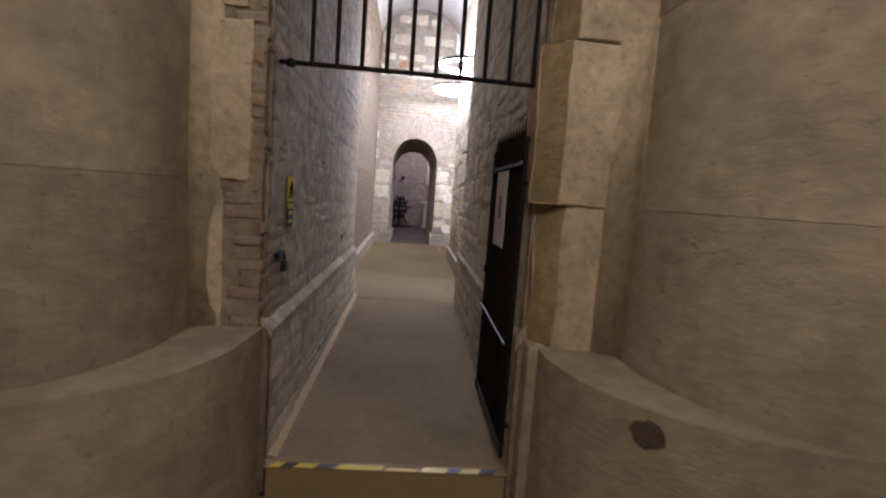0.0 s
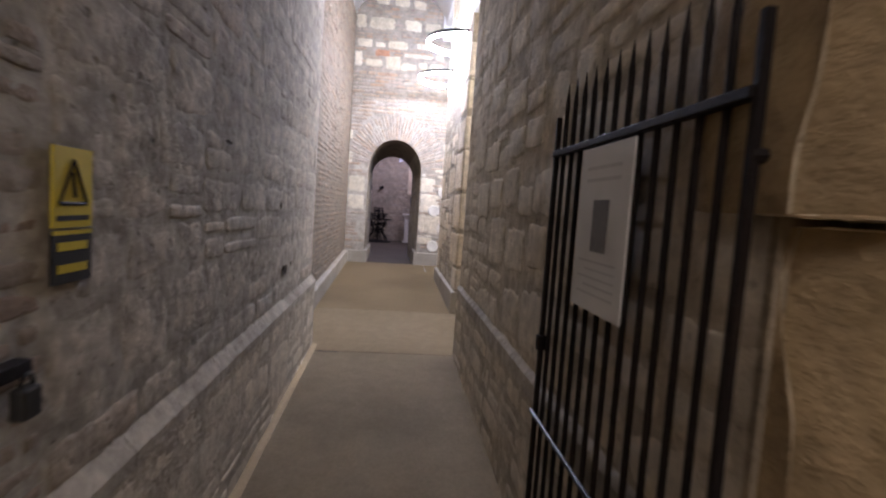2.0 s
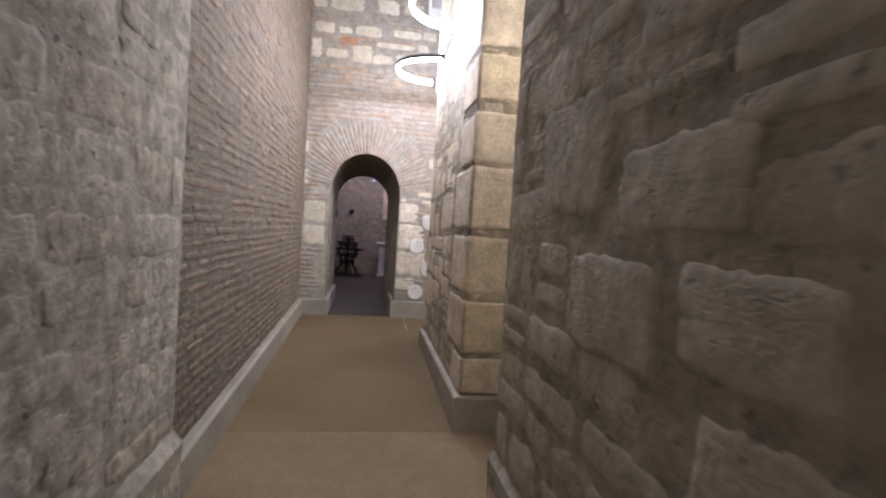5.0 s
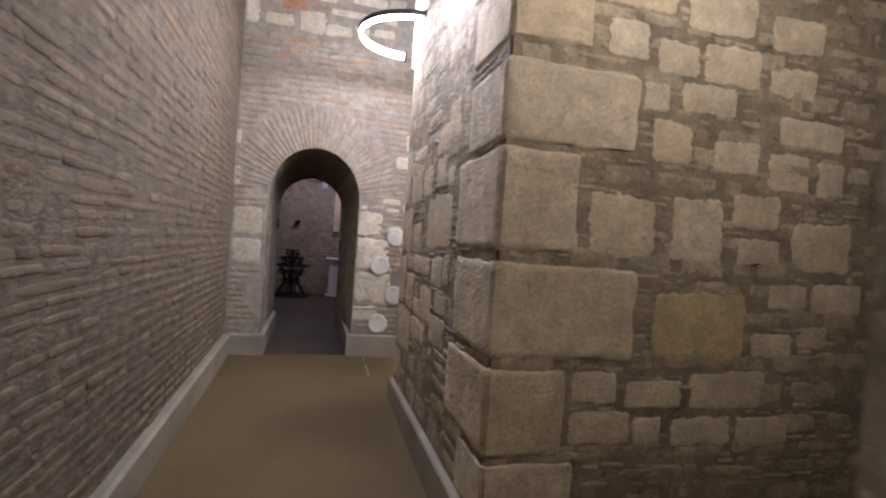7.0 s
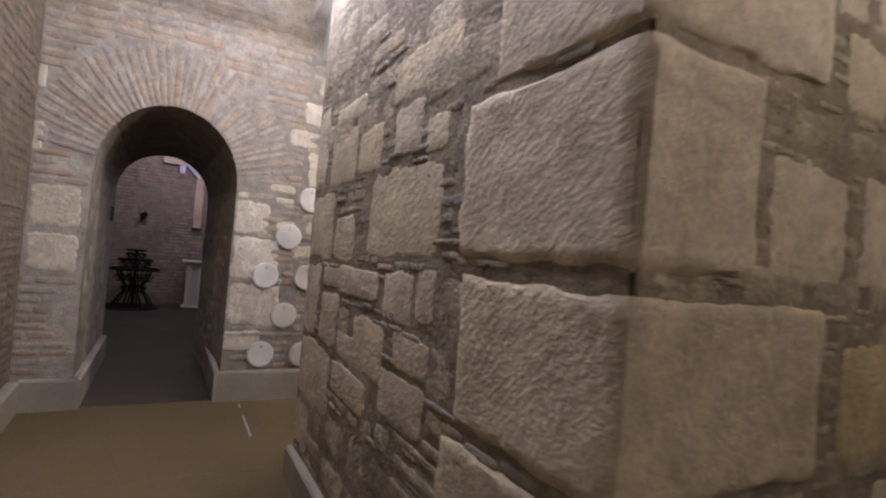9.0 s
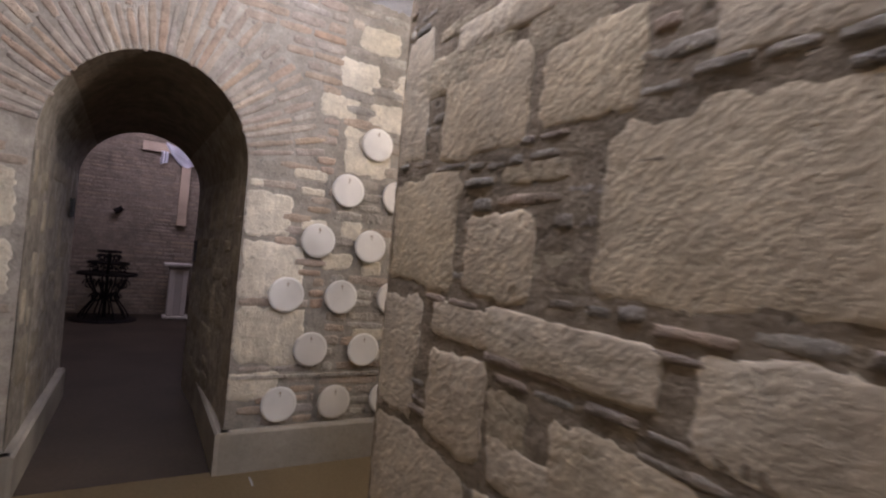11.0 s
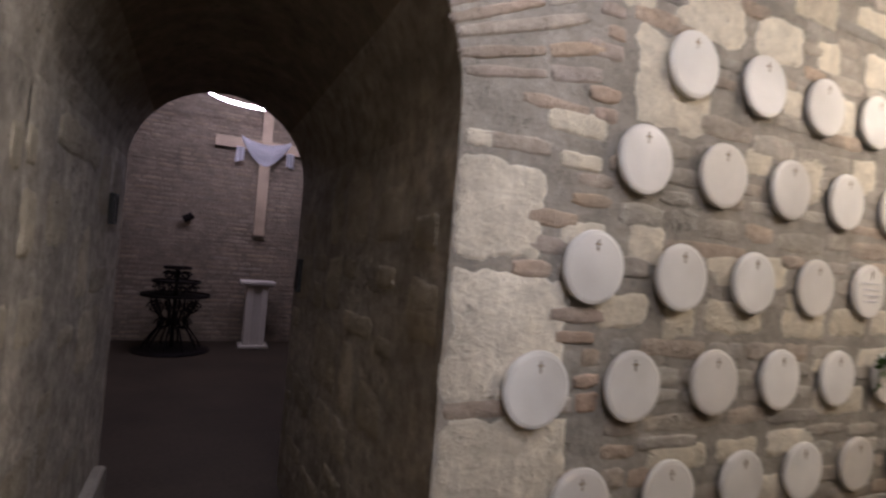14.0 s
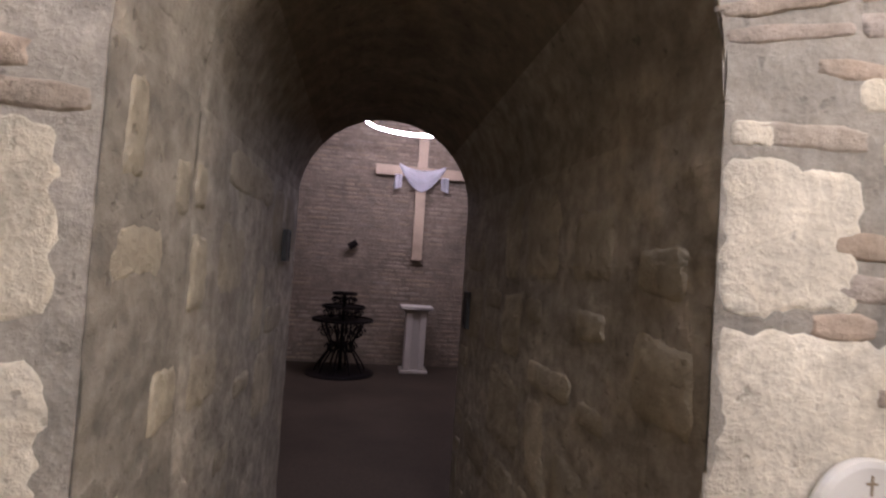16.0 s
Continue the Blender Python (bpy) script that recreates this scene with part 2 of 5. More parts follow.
M_INK = material("grey_ink", (0.52, 0.51, 0.50), 0.6, vary=0.1, bump=0.0)
M_PHOTO = material("dark_photo", (0.14, 0.13, 0.13), 0.5, vary=0.3, bump=0.0, stain=12)
M_GREEN = material("leaf_green", (0.07, 0.13, 0.03), 0.6, vary=0.3, bump=0.0)
M_PETALS = material("white_petals", (0.75, 0.74, 0.62), 0.6, vary=0.1, bump=0.0)
M_LIME = material("lime_petals", (0.45, 0.52, 0.12), 0.6, vary=0.1, bump=0.0)
M_PURPLE = material("purple_petals", (0.20, 0.12, 0.36), 0.6, vary=0.2, bump=0.0)
M_BRASS = material("aged_brass", (0.32, 0.24, 0.15), 0.5, metal=0.1, vary=0.2, bump=0.0)
M_LED = material("cool_led", (1, 1, 1), emit=((0.76, 0.81, 1.0), LED_MAIN))
M_LEDF = material("far_led", (1, 1, 1), emit=((0.80, 0.84, 1.0), LED_FAR))
M_LEDC = material("chapel_led", (1, 1, 1), emit=((0.76, 0.73, 1.0), LED_CHAPEL))
M_LEDW = material("unseen_warm_led", (1, 1, 1), emit=((1.0, 0.88, 0.77), LED_ENTRY))
M_LEDP = material("unseen_plaque_led", (1, 1, 1), emit=((1.0, 0.93, 0.86), LED_PLAQUE))
M_LEDX = material("unseen_side_led", (1, 1, 1), emit=((1.0, 0.96, 0.93), LED_SIDE))


# ---- building blocks ----
def mesh_of(name, bm, mat, smooth=False):
    me = bpy.data.meshes.new(name)
    bmesh.ops.recalc_face_normals(bm, faces=bm.faces)
    bm.to_mesh(me)
    bm.free()
    me.materials.append(mat)
    if smooth:
        me.shade_smooth()
    return me


def part(name, bm, mat, parent, label="", smooth=False):
    ob = new(name, mesh_of(name, bm, mat, smooth))
    ob.parent = parent
    if label:
        ob["label"] = label
    return ob


def empty(name, label, category, group="", kind="", at=(0, 0, 0)):
    ob = new(name)
    ob.empty_display_size = 0.05
    ob.location = at
    return tagged(ob, label, category, group, kind)


def structure(name, bm, mat, label, smooth=False):
    return tagged(new(name, mesh_of(name, bm, mat, smooth)), label, name.split("_")[0], kind="structure")


def box(bm, x0, x1, y0, y1, z0, z1, bevel=0.0):
    r = bmesh.ops.create_cube(bm, size=1.0, matrix=Matrix.Translation(((x0 + x1) / 2, (y0 + y1) / 2, (z0 + z1) / 2)) @ Matrix.Diagonal((abs(x1 - x0), abs(y1 - y0), abs(z1 - z0), 1)))
    if bevel:
        es = list({e for v in r["verts"] for e in v.link_edges})
        bmesh.ops.bevel(bm, geom=es, offset=bevel, segments=2, affect="EDGES", profile=0.5)
    return bm


def bx(*a, **k):
    return box(bmesh.new(), *a, **k)


def prism(bm, pts, z0, z1):
    """Upright prism over a closed outline of (x, y)."""
    lo = [bm.verts.new((x, y, z0)) for x, y in pts]
    hi = [bm.verts.new((x, y, z1)) for x, y in pts]
    n = len(pts)
    bm.faces.new(lo[::-1]), bm.faces.new(hi)
    for i in range(n):
        bm.faces.new((lo[i], lo[(i + 1) % n], hi[(i + 1) % n], hi[i]))
    return bm


def rod(bm, a, b, r, seg=8):
    a, b = Vector(a), Vector(b)
    d = b - a
    m = Matrix.Translation((a + b) / 2) @ d.to_track_quat("Z", "Y").to_matrix().to_4x4()
    bmesh.ops.create_cone(bm, cap_ends=True, segments=seg, radius1=r, radius2=r, depth=d.length, matrix=m)
    return bm


def sweep(bm, pts, r, seg=8, closed=False):
    """A tube of radius r, or of an (across, up) oblong, along points."""
    ra, ru = r if isinstance(r, tuple) else (r, r)
    pts = [Vector(p) for p in pts]
    rings, n = [], len(pts)
    for i, p in enumerate(pts):
        d = (pts[(i + 1) % n] - pts[i - 1]) if closed else (pts[min(i + 1, n - 1)] - pts[max(i - 1, 0)])
        d.normalize()
        up = Vector((0, 0, 1)) if abs(d.z) < 0.95 else Vector((0, 1, 0))
        s = d.cross(up).normalized()
        u = s.cross(d).normalized()
        rings.append([bm.verts.new(p + s * ra * math.cos(2 * math.pi * k / seg) + u * ru * math.sin(2 * math.pi * k / seg)) for k in range(seg)])
    for i in range(n if closed else n - 1):
        a, b = rings[i], rings[(i + 1) % n]
        for k in range(seg):
            bm.faces.new((a[k], a[(k + 1) % seg], b[(k + 1) % seg], b[k]))
    if not closed:
        bm.faces.new(rings[0][::-1]), bm.faces.new(rings[-1])
    return bm


def lathe(bm, prof, seg=24, at=(0, 0, 0)):
    rings = []
    for r, z in prof:
        rings.append([bm.verts.new((at[0] + r * math.cos(2 * math.pi * k / seg), at[1] + r * math.sin(2 * math.pi * k / seg), at[2] + z)) for k in range(seg)])
    for a, b in zip(rings, rings[1:]):
        for k in range(seg):
            bm.faces.new((a[k], a[(k + 1) % seg], b[(k + 1) % seg], b[k]))
    bm.faces.new(rings[0][::-1]), bm.faces.new(rings[-1])
    return bm


# ---- masonry pieces: unit stones on shared meshes ----
def stone_shape(aspect, r, rough, dome, n, power, edge):
    """A roughly squared stone of size 1 x 1 x 1, front at +z; aspect keeps its worn edges even."""
    su, sv = 1 / max(1, aspect), min(1, aspect)
    bu, bv = edge * su, edge * sv
    outline = []
    w1, w2, w3 = r.uniform(0, 6.3), r.uniform(0, 6.3), r.uniform(0, 6.3)
    for i in range(n):
        a = 2 * math.pi * (i + 0.5 + r.uniform(-0.2, 0.2)) / n
        # points spaced round the outline of a rounded oblong
        ca, sa = math.cos(a), math.sin(a)
        reach = 0.5 / (abs(ca) ** power + abs(sa) ** power) ** (1 / power)
        u, v = ca * reach, sa * reach
        wob = 1 - rough * (1.0 + math.sin(2 * a + w1) + 0.9 * math.sin(3 * a + w2) + 0.6 * math.sin(5 * a + w3))
        u, v = u * (1 - (1 - wob) * su), v * (1 - (1 - wob) * sv)
        outline.append((u + r.uniform(-1, 0.7) * rough * su * math.copysign(1, u), v + r.uniform(-1, 0.7) * rough * sv * math.copysign(1, v)))
    # a low pillow: its rim sinks under the mortar, its face stands just clear of it
    vs, fs = [], []
    for u, v in outline:
        vs.append((u, v, -0.3))
    for inset, z, wob in ((0.15, 0.40, 0.14), (0.9, 0.74, 0.13), (1.9, 0.93, dome)):
        for u, v in outline:
            k = inset * (r.uniform(0.75, 1.3) if inset < 1 else r.uniform(0.93, 1.07))
            vs.append((u * (1 - 2 * bu * k), v * (1 - 2 * bv * k), z + r.uniform(-wob, wob)))
    vs.append((r.uniform(-.05, .05), r.uniform(-.05, .05), 1 + r.uniform(-dome, dome)))
    for k in range(3):
        for i in range(n):
            j = (i + 1) % n
            fs.append((k * n + i, k * n + j, (k + 1) * n + j, (k + 1) * n + i))
    for i in range(n):
        fs.append((3 * n + i, 3 * n + (i + 1) % n, 4 * n))
    return np.array(vs), fs


SHAPES = {}
for kind_, rough_, dome_, n_, pow_, edge_ in (("stone", 0.045, 0.07, 26, 9, 0.10), ("brick", 0.05, 0.08, 14, 12, 0.11), ("block", 0.032, 0.05, 48, 14, 0.05)):
    for asp_ in (0.7, 1.2, 1.9, 3.2, 4.6):
        SHAPES[kind_, asp_] = [stone_shape(asp_, rng, rough_, dome_, n_, pow_, edge_) for _ in range(10)]
MESHES = {}


def shape_mesh(key, i, mat):
    k = (key, i, mat.name)
    if k not in MESHES:
        vs, fs = SHAPES[key][i]
        me = bpy.data.meshes.new(key[0])
        me.from_pydata([tuple(v) for v in vs], [], fs)
        me.materials.append(mat)
        me.shade_smooth()
        MESHES[k] = me
    return MESHES[k]


def plane_frame(origin, u, n):
    """A wall's own axes: u along it, z up, n out of it."""
    u, n = Vector(u).normalized(), Vector(n).normalized()
    m = Matrix.Identity(4)
    m.col[0], m.col[1], m.col[2], m.col[3] = (*u, 0), (0, 0, 1, 0), (*n, 0), (*origin, 1)
    return m


def lay(parent, name, kind, pieces, base, mat, depth, limit=300, near=None, rest_name="", spread=(0.7, 1.15)):
    """Lay pieces (u, v, width, height[, turn]) on a wall: the first as objects of their own, the rest joined."""
    if near:
        pieces = sorted(pieces, key=near)
    vs, fs, off = [], [], 0
    for k, p in enumerate(pieces):
        u, v, w, h = p[:4]
        turn = p[4] if len(p) > 4 else rng.uniform(-0.012, 0.012)
        a = w / h
        asp = min((0.7, 1.2, 1.9, 3.2, 4.6), key=lambda q: abs(math.log(q / a)))
        i = rng.randrange(10)
        d = depth * rng.uniform(*spread) * (1.2 if rng.random() < 0.04 else 1)
        m = base @ Matrix.Translation((u, v, 0)) @ Matrix.Rotation(turn, 4, "Z") @ Matrix.Diagonal((w, h, d, 1))
        if k < limit:
            ob = new(name, shape_mesh((kind, asp), i, mat))
            ob.parent = parent
            ob.matrix_world = m
        else:
            pv, pf = SHAPES[kind, asp][i]
            q = np.array(m)
            vs.append(pv @ q[:3, :3].T + q[:3, 3])
            fs.extend([tuple(j + off for j in f) for f in pf])
            off += len(pv)
    if vs:
        me = bpy.data.meshes.new(rest_name or name + "s")
        me.from_pydata(np.concatenate(vs).tolist(), [], fs)
        me.materials.append(mat)
        me.shade_smooth()
        ob = tagged(new(rest_name or name + "_courses", me), kind="stuff")
        ob.parent = parent


def coursed(u0, u1, v0, v1, hs, ws, gap=0.018, keep=None, split=0.25, r=rng, wander=0.012):
    """Rows of pieces between u0..u1 and v0..v1 with heights hs and widths ws."""
    out, v = [], v0
    while v < v1 - hs[0] * 0.5:
        h = min(r.uniform(*hs), v1 - v)
        if v1 - v - h < hs[0] * 0.6:
            h = v1 - v
        u = u0 + (r.uniform(-ws[0], 0) if r.random() < 0.8 else 0)
        while u < u1:
            w = r.uniform(*ws) * (1.5 if r.random() < 0.12 else 1)
            a, b = max(u, u0), min(u + w, u1)
            u += w
            if b - a < gap * 2.5:
                continue
            if r.random() < split and h > 0.13:
                k = r.uniform(0.35, 0.65)
                cells = [(a, b, v, v + h * k), (a, b, v + h * k, v + h)]
            else:
                cells = [(a, b, v, v + h)]
            for p, q, s, t in cells:
                c = ((p + q) / 2, (s + t) / 2 + r.uniform(-wander, wander), q - p - gap * r.uniform(0.7, 1.6), t - s - gap * r.uniform(0.7, 1.6))
                if c[2] > 0.025 and c[3] > 0.02 and (keep is None or keep(*c)):
                    out.append(c)
        v += h
    return out


def relief(parent, name, base, u0, u1, v0, v1, mat, mean, amp, step=0.014, keep=None, seed=0.0, low=0.7, snap=None):
    """An uneven bed of mortar over a wall, through which the stones show."""
    nu, nv = max(2, round((u1 - u0) / step)), max(2, round((v1 - v0) / step))
    pts, ok = [], []
    for j in range(nv + 1):
        for i in range(nu + 1):
            u, v = u0 + (u1 - u0) * i / nu, v0 + (v1 - v0) * j / nv
            q = Vector((u * 3.1 + seed, v * 4.2, seed))
            h = low * noise.noise(q) + 0.5 * noise.noise(q * 3.3) + 0.5 * noise.noise(q * 8.1) + 0.35 * noise.noise(q * 19.0)
            ok.append(keep is None or keep(u, v))
            if snap and not ok[-1]:
                u, v = snap(u, v)
            pts.append(base @ Vector((u, v, mean + amp * h)))
    n = nu + 1
    faces = []
    for j in range(nv):
        for i in range(nu):
            f = (j * n + i, j * n + i + 1, (j + 1) * n + i + 1, (j + 1) * n + i)
            if (any if snap else all)(ok[k] for k in f):
                faces.append(f)
    me = bpy.data.meshes.new(name)
    me.from_pydata([tuple(q) for q in pts], [], faces)
    me.materials.append(mat)
    me.shade_smooth()
    ob = new(name, me)
    ob.parent = parent
    return ob


# ---- floors and ceilings ----
for name, y_s, y_e, mat, text in (("floor_narrow", Y0 - 0.02, 5.548, M_FLOORG, "smooth grey-beige screed floor rising through the narrow stretch"), ("floor_crossing", 5.551, 7.0, M_FLOORP, "paler screed floor at the crossing"), ("floor_corridor", 7.002, END, M_FLOOR, "smooth ochre screed floor rising gently to the end wall")):
    bm = bmesh.new()
    quad = [bm.verts.new((x, y, ramp(y))) for x, y in ((-1.2, y_s), (5.5, y_s), (5.5, y_e), (-1.2, y_e))]
    bm.faces.new(quad)
    bmesh.ops.solidify(bm, geom=bm.faces[:], thickness=0.25)
    structure(name, bm, mat, text)
structure("floor_entry", bx(-3.2, 3.2, -3.2, Y0 - 0.02, GROUND - 0.2, GROUND), M_FLOOR, "beige screed floor of the entrance room, one step lower")
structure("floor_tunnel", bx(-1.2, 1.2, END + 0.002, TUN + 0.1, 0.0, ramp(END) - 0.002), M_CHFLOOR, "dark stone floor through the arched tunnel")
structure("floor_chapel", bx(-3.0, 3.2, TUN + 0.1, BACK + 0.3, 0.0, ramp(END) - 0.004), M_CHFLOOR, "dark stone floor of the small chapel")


def vault(x0, x1, y0, y1, spring, crown, thick=0.2, seg=20, along="y"):
    """A barrel vault; along y between x0..x1, or along x between y0..y1."""
    bm = bmesh.new()
    a0, a1, b0, b1 = (x0, x1, y0, y1) if along == "y" else (y0, y1, x0, x1)
    c, rx, rz = (a0 + a1) / 2, (a1 - a0) / 2, crown - spring
    inn = [(c - rx * math.cos(math.pi * i / seg), spring + rz * math.sin(math.pi * i / seg)) for i in range(seg + 1)]
    out = [(c - (rx + thick) * math.cos(math.pi * i / seg), spring + (rz + thick) * math.sin(math.pi * i / seg)) for i in range(seg + 1)]
    P = (lambda p, b: (p[0], b, p[1])) if along == "y" else (lambda p, b: (b, p[0], p[1]))
    g = [[bm.verts.new(P(p, b)) for p in line] for line in (inn, out) for b in (b0, b1)]
    for i in range(seg):
        bm.faces.new((g[0][i], g[0][i + 1], g[1][i + 1], g[1][i]))
        bm.faces.new((g[2][i], g[3][i], g[3][i + 1], g[2][i + 1]))
        bm.faces.new((g[0][i], g[2][i], g[2][i + 1], g[0][i + 1]))
        bm.faces.new((g[1][i], g[1][i + 1], g[3][i + 1], g[3][i]))
    for i in (0, seg):
        bm.faces.new((g[0][i], g[1][i], g[3][i], g[2][i]))
    return bm


structure("ceiling_corridor", vault(BRICK, PIER, YR - 0.02, END + 0.35, TOP, 4.92), M_PLASTER, "white plastered barrel vault over the passage", True)
structure("ceiling_first_stretch", vault(WL, WR, Y0, YR - 0.02, TOP, 4.8), M_PLASTER, "white plastered barrel vault over the narrow stretch", True)
structure("ceiling_side_passage", vault(PIER + 0.3, 5.5, YR, PF, 3.0, 3.6, along="x"), M_GREY, "grey rendered vault over the side passage", True)
structure("ceiling_plaque_passage", vault(PIER + 0.3, 5.5, PE, END, 2.95, 3.5, along="x"), M_GREY, "grey rendered vault over the passage of the plaques", True)
structure("ceiling_entry", bx(-3.2, 3.2, -3.2, Y0 + 0.3, 3.6, 3.8), M_PLASTER, "white plastered ceiling of the entrance room")
structure("ceiling_chapel", bx(-3.0, 3.2, TUN, BACK + 0.3, 4.2, 4.4), M_PLASTER, "white plastered ceiling of the chapel")

# ---- walls: mortar cores ----
wall_left = structure("wall_left", bx(WL - 0.5, WL, Y0 + 0.02, YL, -0.2, TOP + 0.3), M_SMEAR, "rubble stone wall of the narrow passage with a low projecting plinth")
wall_right = structure("wall_right", bx(WR + 0.012, WR + 0.5, Y0 + 0.02, YR, -0.2, TOP + 0.3), M_MORTAR, "squared stone wall of the narrow passage with a low projecting plinth")
wall_brick = structure("wall_brick", bx(BRICK - 0.5, BRICK, YL + 0.002, END + 0.3, 0.0, TOP + 0.3), M_MORTAR, "wall of thin worn bricks beside the passage")
wall_pier = structure("wall_pier", bx(PIER, 5.5, PF, PE, 0.0, TOP + 0.6), M_MORTAR, "thick pier of hewn limestone blocks between two side passages")
structure("wall_over_side_passage", bx(PIER - 0.004, PIER + 0.3, YR + 0.002, PF - 0.002, 3.3, TOP + 0.6), M_PLASTER, "white plastered wall over the opening of the side passage")
structure("wall_pier_head", bx(PIER + 0.002, 0.90, PE + 0.002, 9.47, 2.96, TOP + 0.6), M_PALE, "limestone head of the pier carrying the lamp")
structure("wall_over_plaque_passage", bx(0.90, 1.2, PE + 0.002, END - 0.002, 3.35, TOP + 0.6), M_PLASTER, "white plastered wall over the opening of the plaque passage")
structure("wall_side_passage_back", bx(WR + 0.5, 5.5, YR - 0.3, YR - 0.002, 0.0, 4.0), M_MORTAR, "plain wall of the side passage")
structure("wall_east", bx(5.5, 5.7, YR - 0.3, END + 0.3, -0.2, 4.5), M_GREY, "plain grey wall closing the side passages")

structure("wall_vault_springer", bx(0.665, 0.898, END - 0.10, END - 0.03, 4.12, TOP + 0.55, bevel=0.006), M_PLASTER, "white plastered foot of the vault beside the end wall")

# end wall with the arched opening cut through
AX0, AX1, SPRING, CROWN = -0.487, 0.437, 1.86, 2.39
AC, AR = (AX0 + AX1) / 2, (AX1 - AX0) / 2
TX0, TX1, TCROWN = AX0 + 0.002, AX1 - 0.002, 2.37


def arch_line(x0, x1, spring, crown, seg=18):
    c, r = (x0 + x1) / 2, (x1 - x0) / 2
    return [(c - r * math.cos(math.pi * i / seg), spring + (crown - spring) * math.sin(math.pi * i / seg)) for i in range(seg + 1)]


def arched_wall(x0, x1, y0, y1, z0, z1, line_a, line_b):
    """A wall with an arched opening that runs from line_a in its front to line_b in its back."""
    bm = bmesh.new()
    faces = []
    n = len(line_a)
    for y, line in ((y0, line_a), (y1, line_b)):
        opening = [bm.verts.new((line[0][0], y, z0))] + [bm.verts.new((x, y, z)) for x, z in line] + [bm.verts.new((line[-1][0], y, z0))]
        rim = [bm.verts.new((x0, y, z0))]
        for i, (x, z) in enumerate(line):
            rim.append(bm.verts.new((x0 + (x1 - x0) * i / (n - 1), y, z1)))
        rim.append(bm.verts.new((x1, y, z0)))
        for i in range(n + 1):
            bm.faces.new((opening[i], opening[i + 1], rim[i + 1], rim[i]))
        faces.append((opening, rim))
    (oa, ra), (ob_, rb) = faces
    for i in range(n + 1):
        bm.faces.new((oa[i], oa[i + 1], ob_[i + 1], ob_[i]))
        bm.faces.new((ra[i], rb[i], rb[i + 1], ra[i + 1]))
    return bm


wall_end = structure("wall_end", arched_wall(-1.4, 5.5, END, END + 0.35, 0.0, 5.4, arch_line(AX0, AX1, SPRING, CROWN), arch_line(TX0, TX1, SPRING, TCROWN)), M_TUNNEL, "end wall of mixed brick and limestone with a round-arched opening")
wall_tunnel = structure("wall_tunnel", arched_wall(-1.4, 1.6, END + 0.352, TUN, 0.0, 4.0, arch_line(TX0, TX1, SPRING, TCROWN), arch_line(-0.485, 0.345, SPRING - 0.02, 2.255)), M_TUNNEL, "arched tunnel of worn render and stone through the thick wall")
# shade overhead is put into colour: steep soffit faces take the darker render
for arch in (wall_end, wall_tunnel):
    arch.data.materials.append(M_SOFFIT_SHADE)
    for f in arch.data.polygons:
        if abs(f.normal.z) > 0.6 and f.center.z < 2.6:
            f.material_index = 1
wall_chapel = structure("wall_chapel_back", bx(-3.0, 3.2, BACK, BACK + 0.3, 0.0, 4.3), M_MORTAR, "brick back wall of the chapel")
structure("wall_chapel_west", bx(-3.2, -3.0, TUN, BACK + 0.3, 0.0, 4.3), M_BRICK2, "brown brick side wall of the chapel")
structure("wall_chapel_east", bx(3.2, 3.4, TUN, BACK + 0.3, 0.0, 4.3), M_BRICK2, "brown brick side wall of the chapel")
structure("wall_chapel_front_west", bx(-3.0, -1.402, TUN - 0.3, TUN, 0.0, 4.3), M_BRICK2, "brown brick front wall of the chapel")
structure("wall_chapel_front_east", bx(1.602, 3.2, TUN - 0.3, TUN, 0.0, 4.3), M_BRICK2, "brown brick front wall of the chapel")

# entrance room: closed round the camera
structure("wall_entry_back", bx(-3.2, 3.2, -3.4, -3.2, -0.4, 3.8), M_ASHLAR, "plain ashlar back wall of the entrance room")
structure("wall_entry_west", bx(-3.4, -3.2, -3.4, Y0, -0.4, 3.8), M_ASHLAR, "plain ashlar side wall of the entrance room")
structure("wall_entry_east", bx(3.2, 3.4, -3.4, Y0, -0.4, 3.8), M_ASHLAR, "plain ashlar side wall of the entrance room")
structure("wall_entry_front_west", bx(-3.2, WL - 0.32, Y0 + 0.02, Y0 + 0.4, -0.4, 3.8), M_ASHLAR, "ashlar front wall of the entrance room")
structure("wall_entry_front_east", bx(WR + 0.42, 3.2, Y0 + 0.02, Y0 + 0.4, -0.4, 3.8), M_ASHLAR, "ashlar front wall of the entrance room")

# ---- entrance: rounded flanks on a curved plinth, jambs of stone ----
def arc(cx, cy, r, a0, a1, n=24):
    return [(cx + r * math.cos(radians(a0 + (a1 - a0) * i / n)), cy + r * math.sin(radians(a0 + (a1 - a0) * i / n))) for i in range(n + 1)]


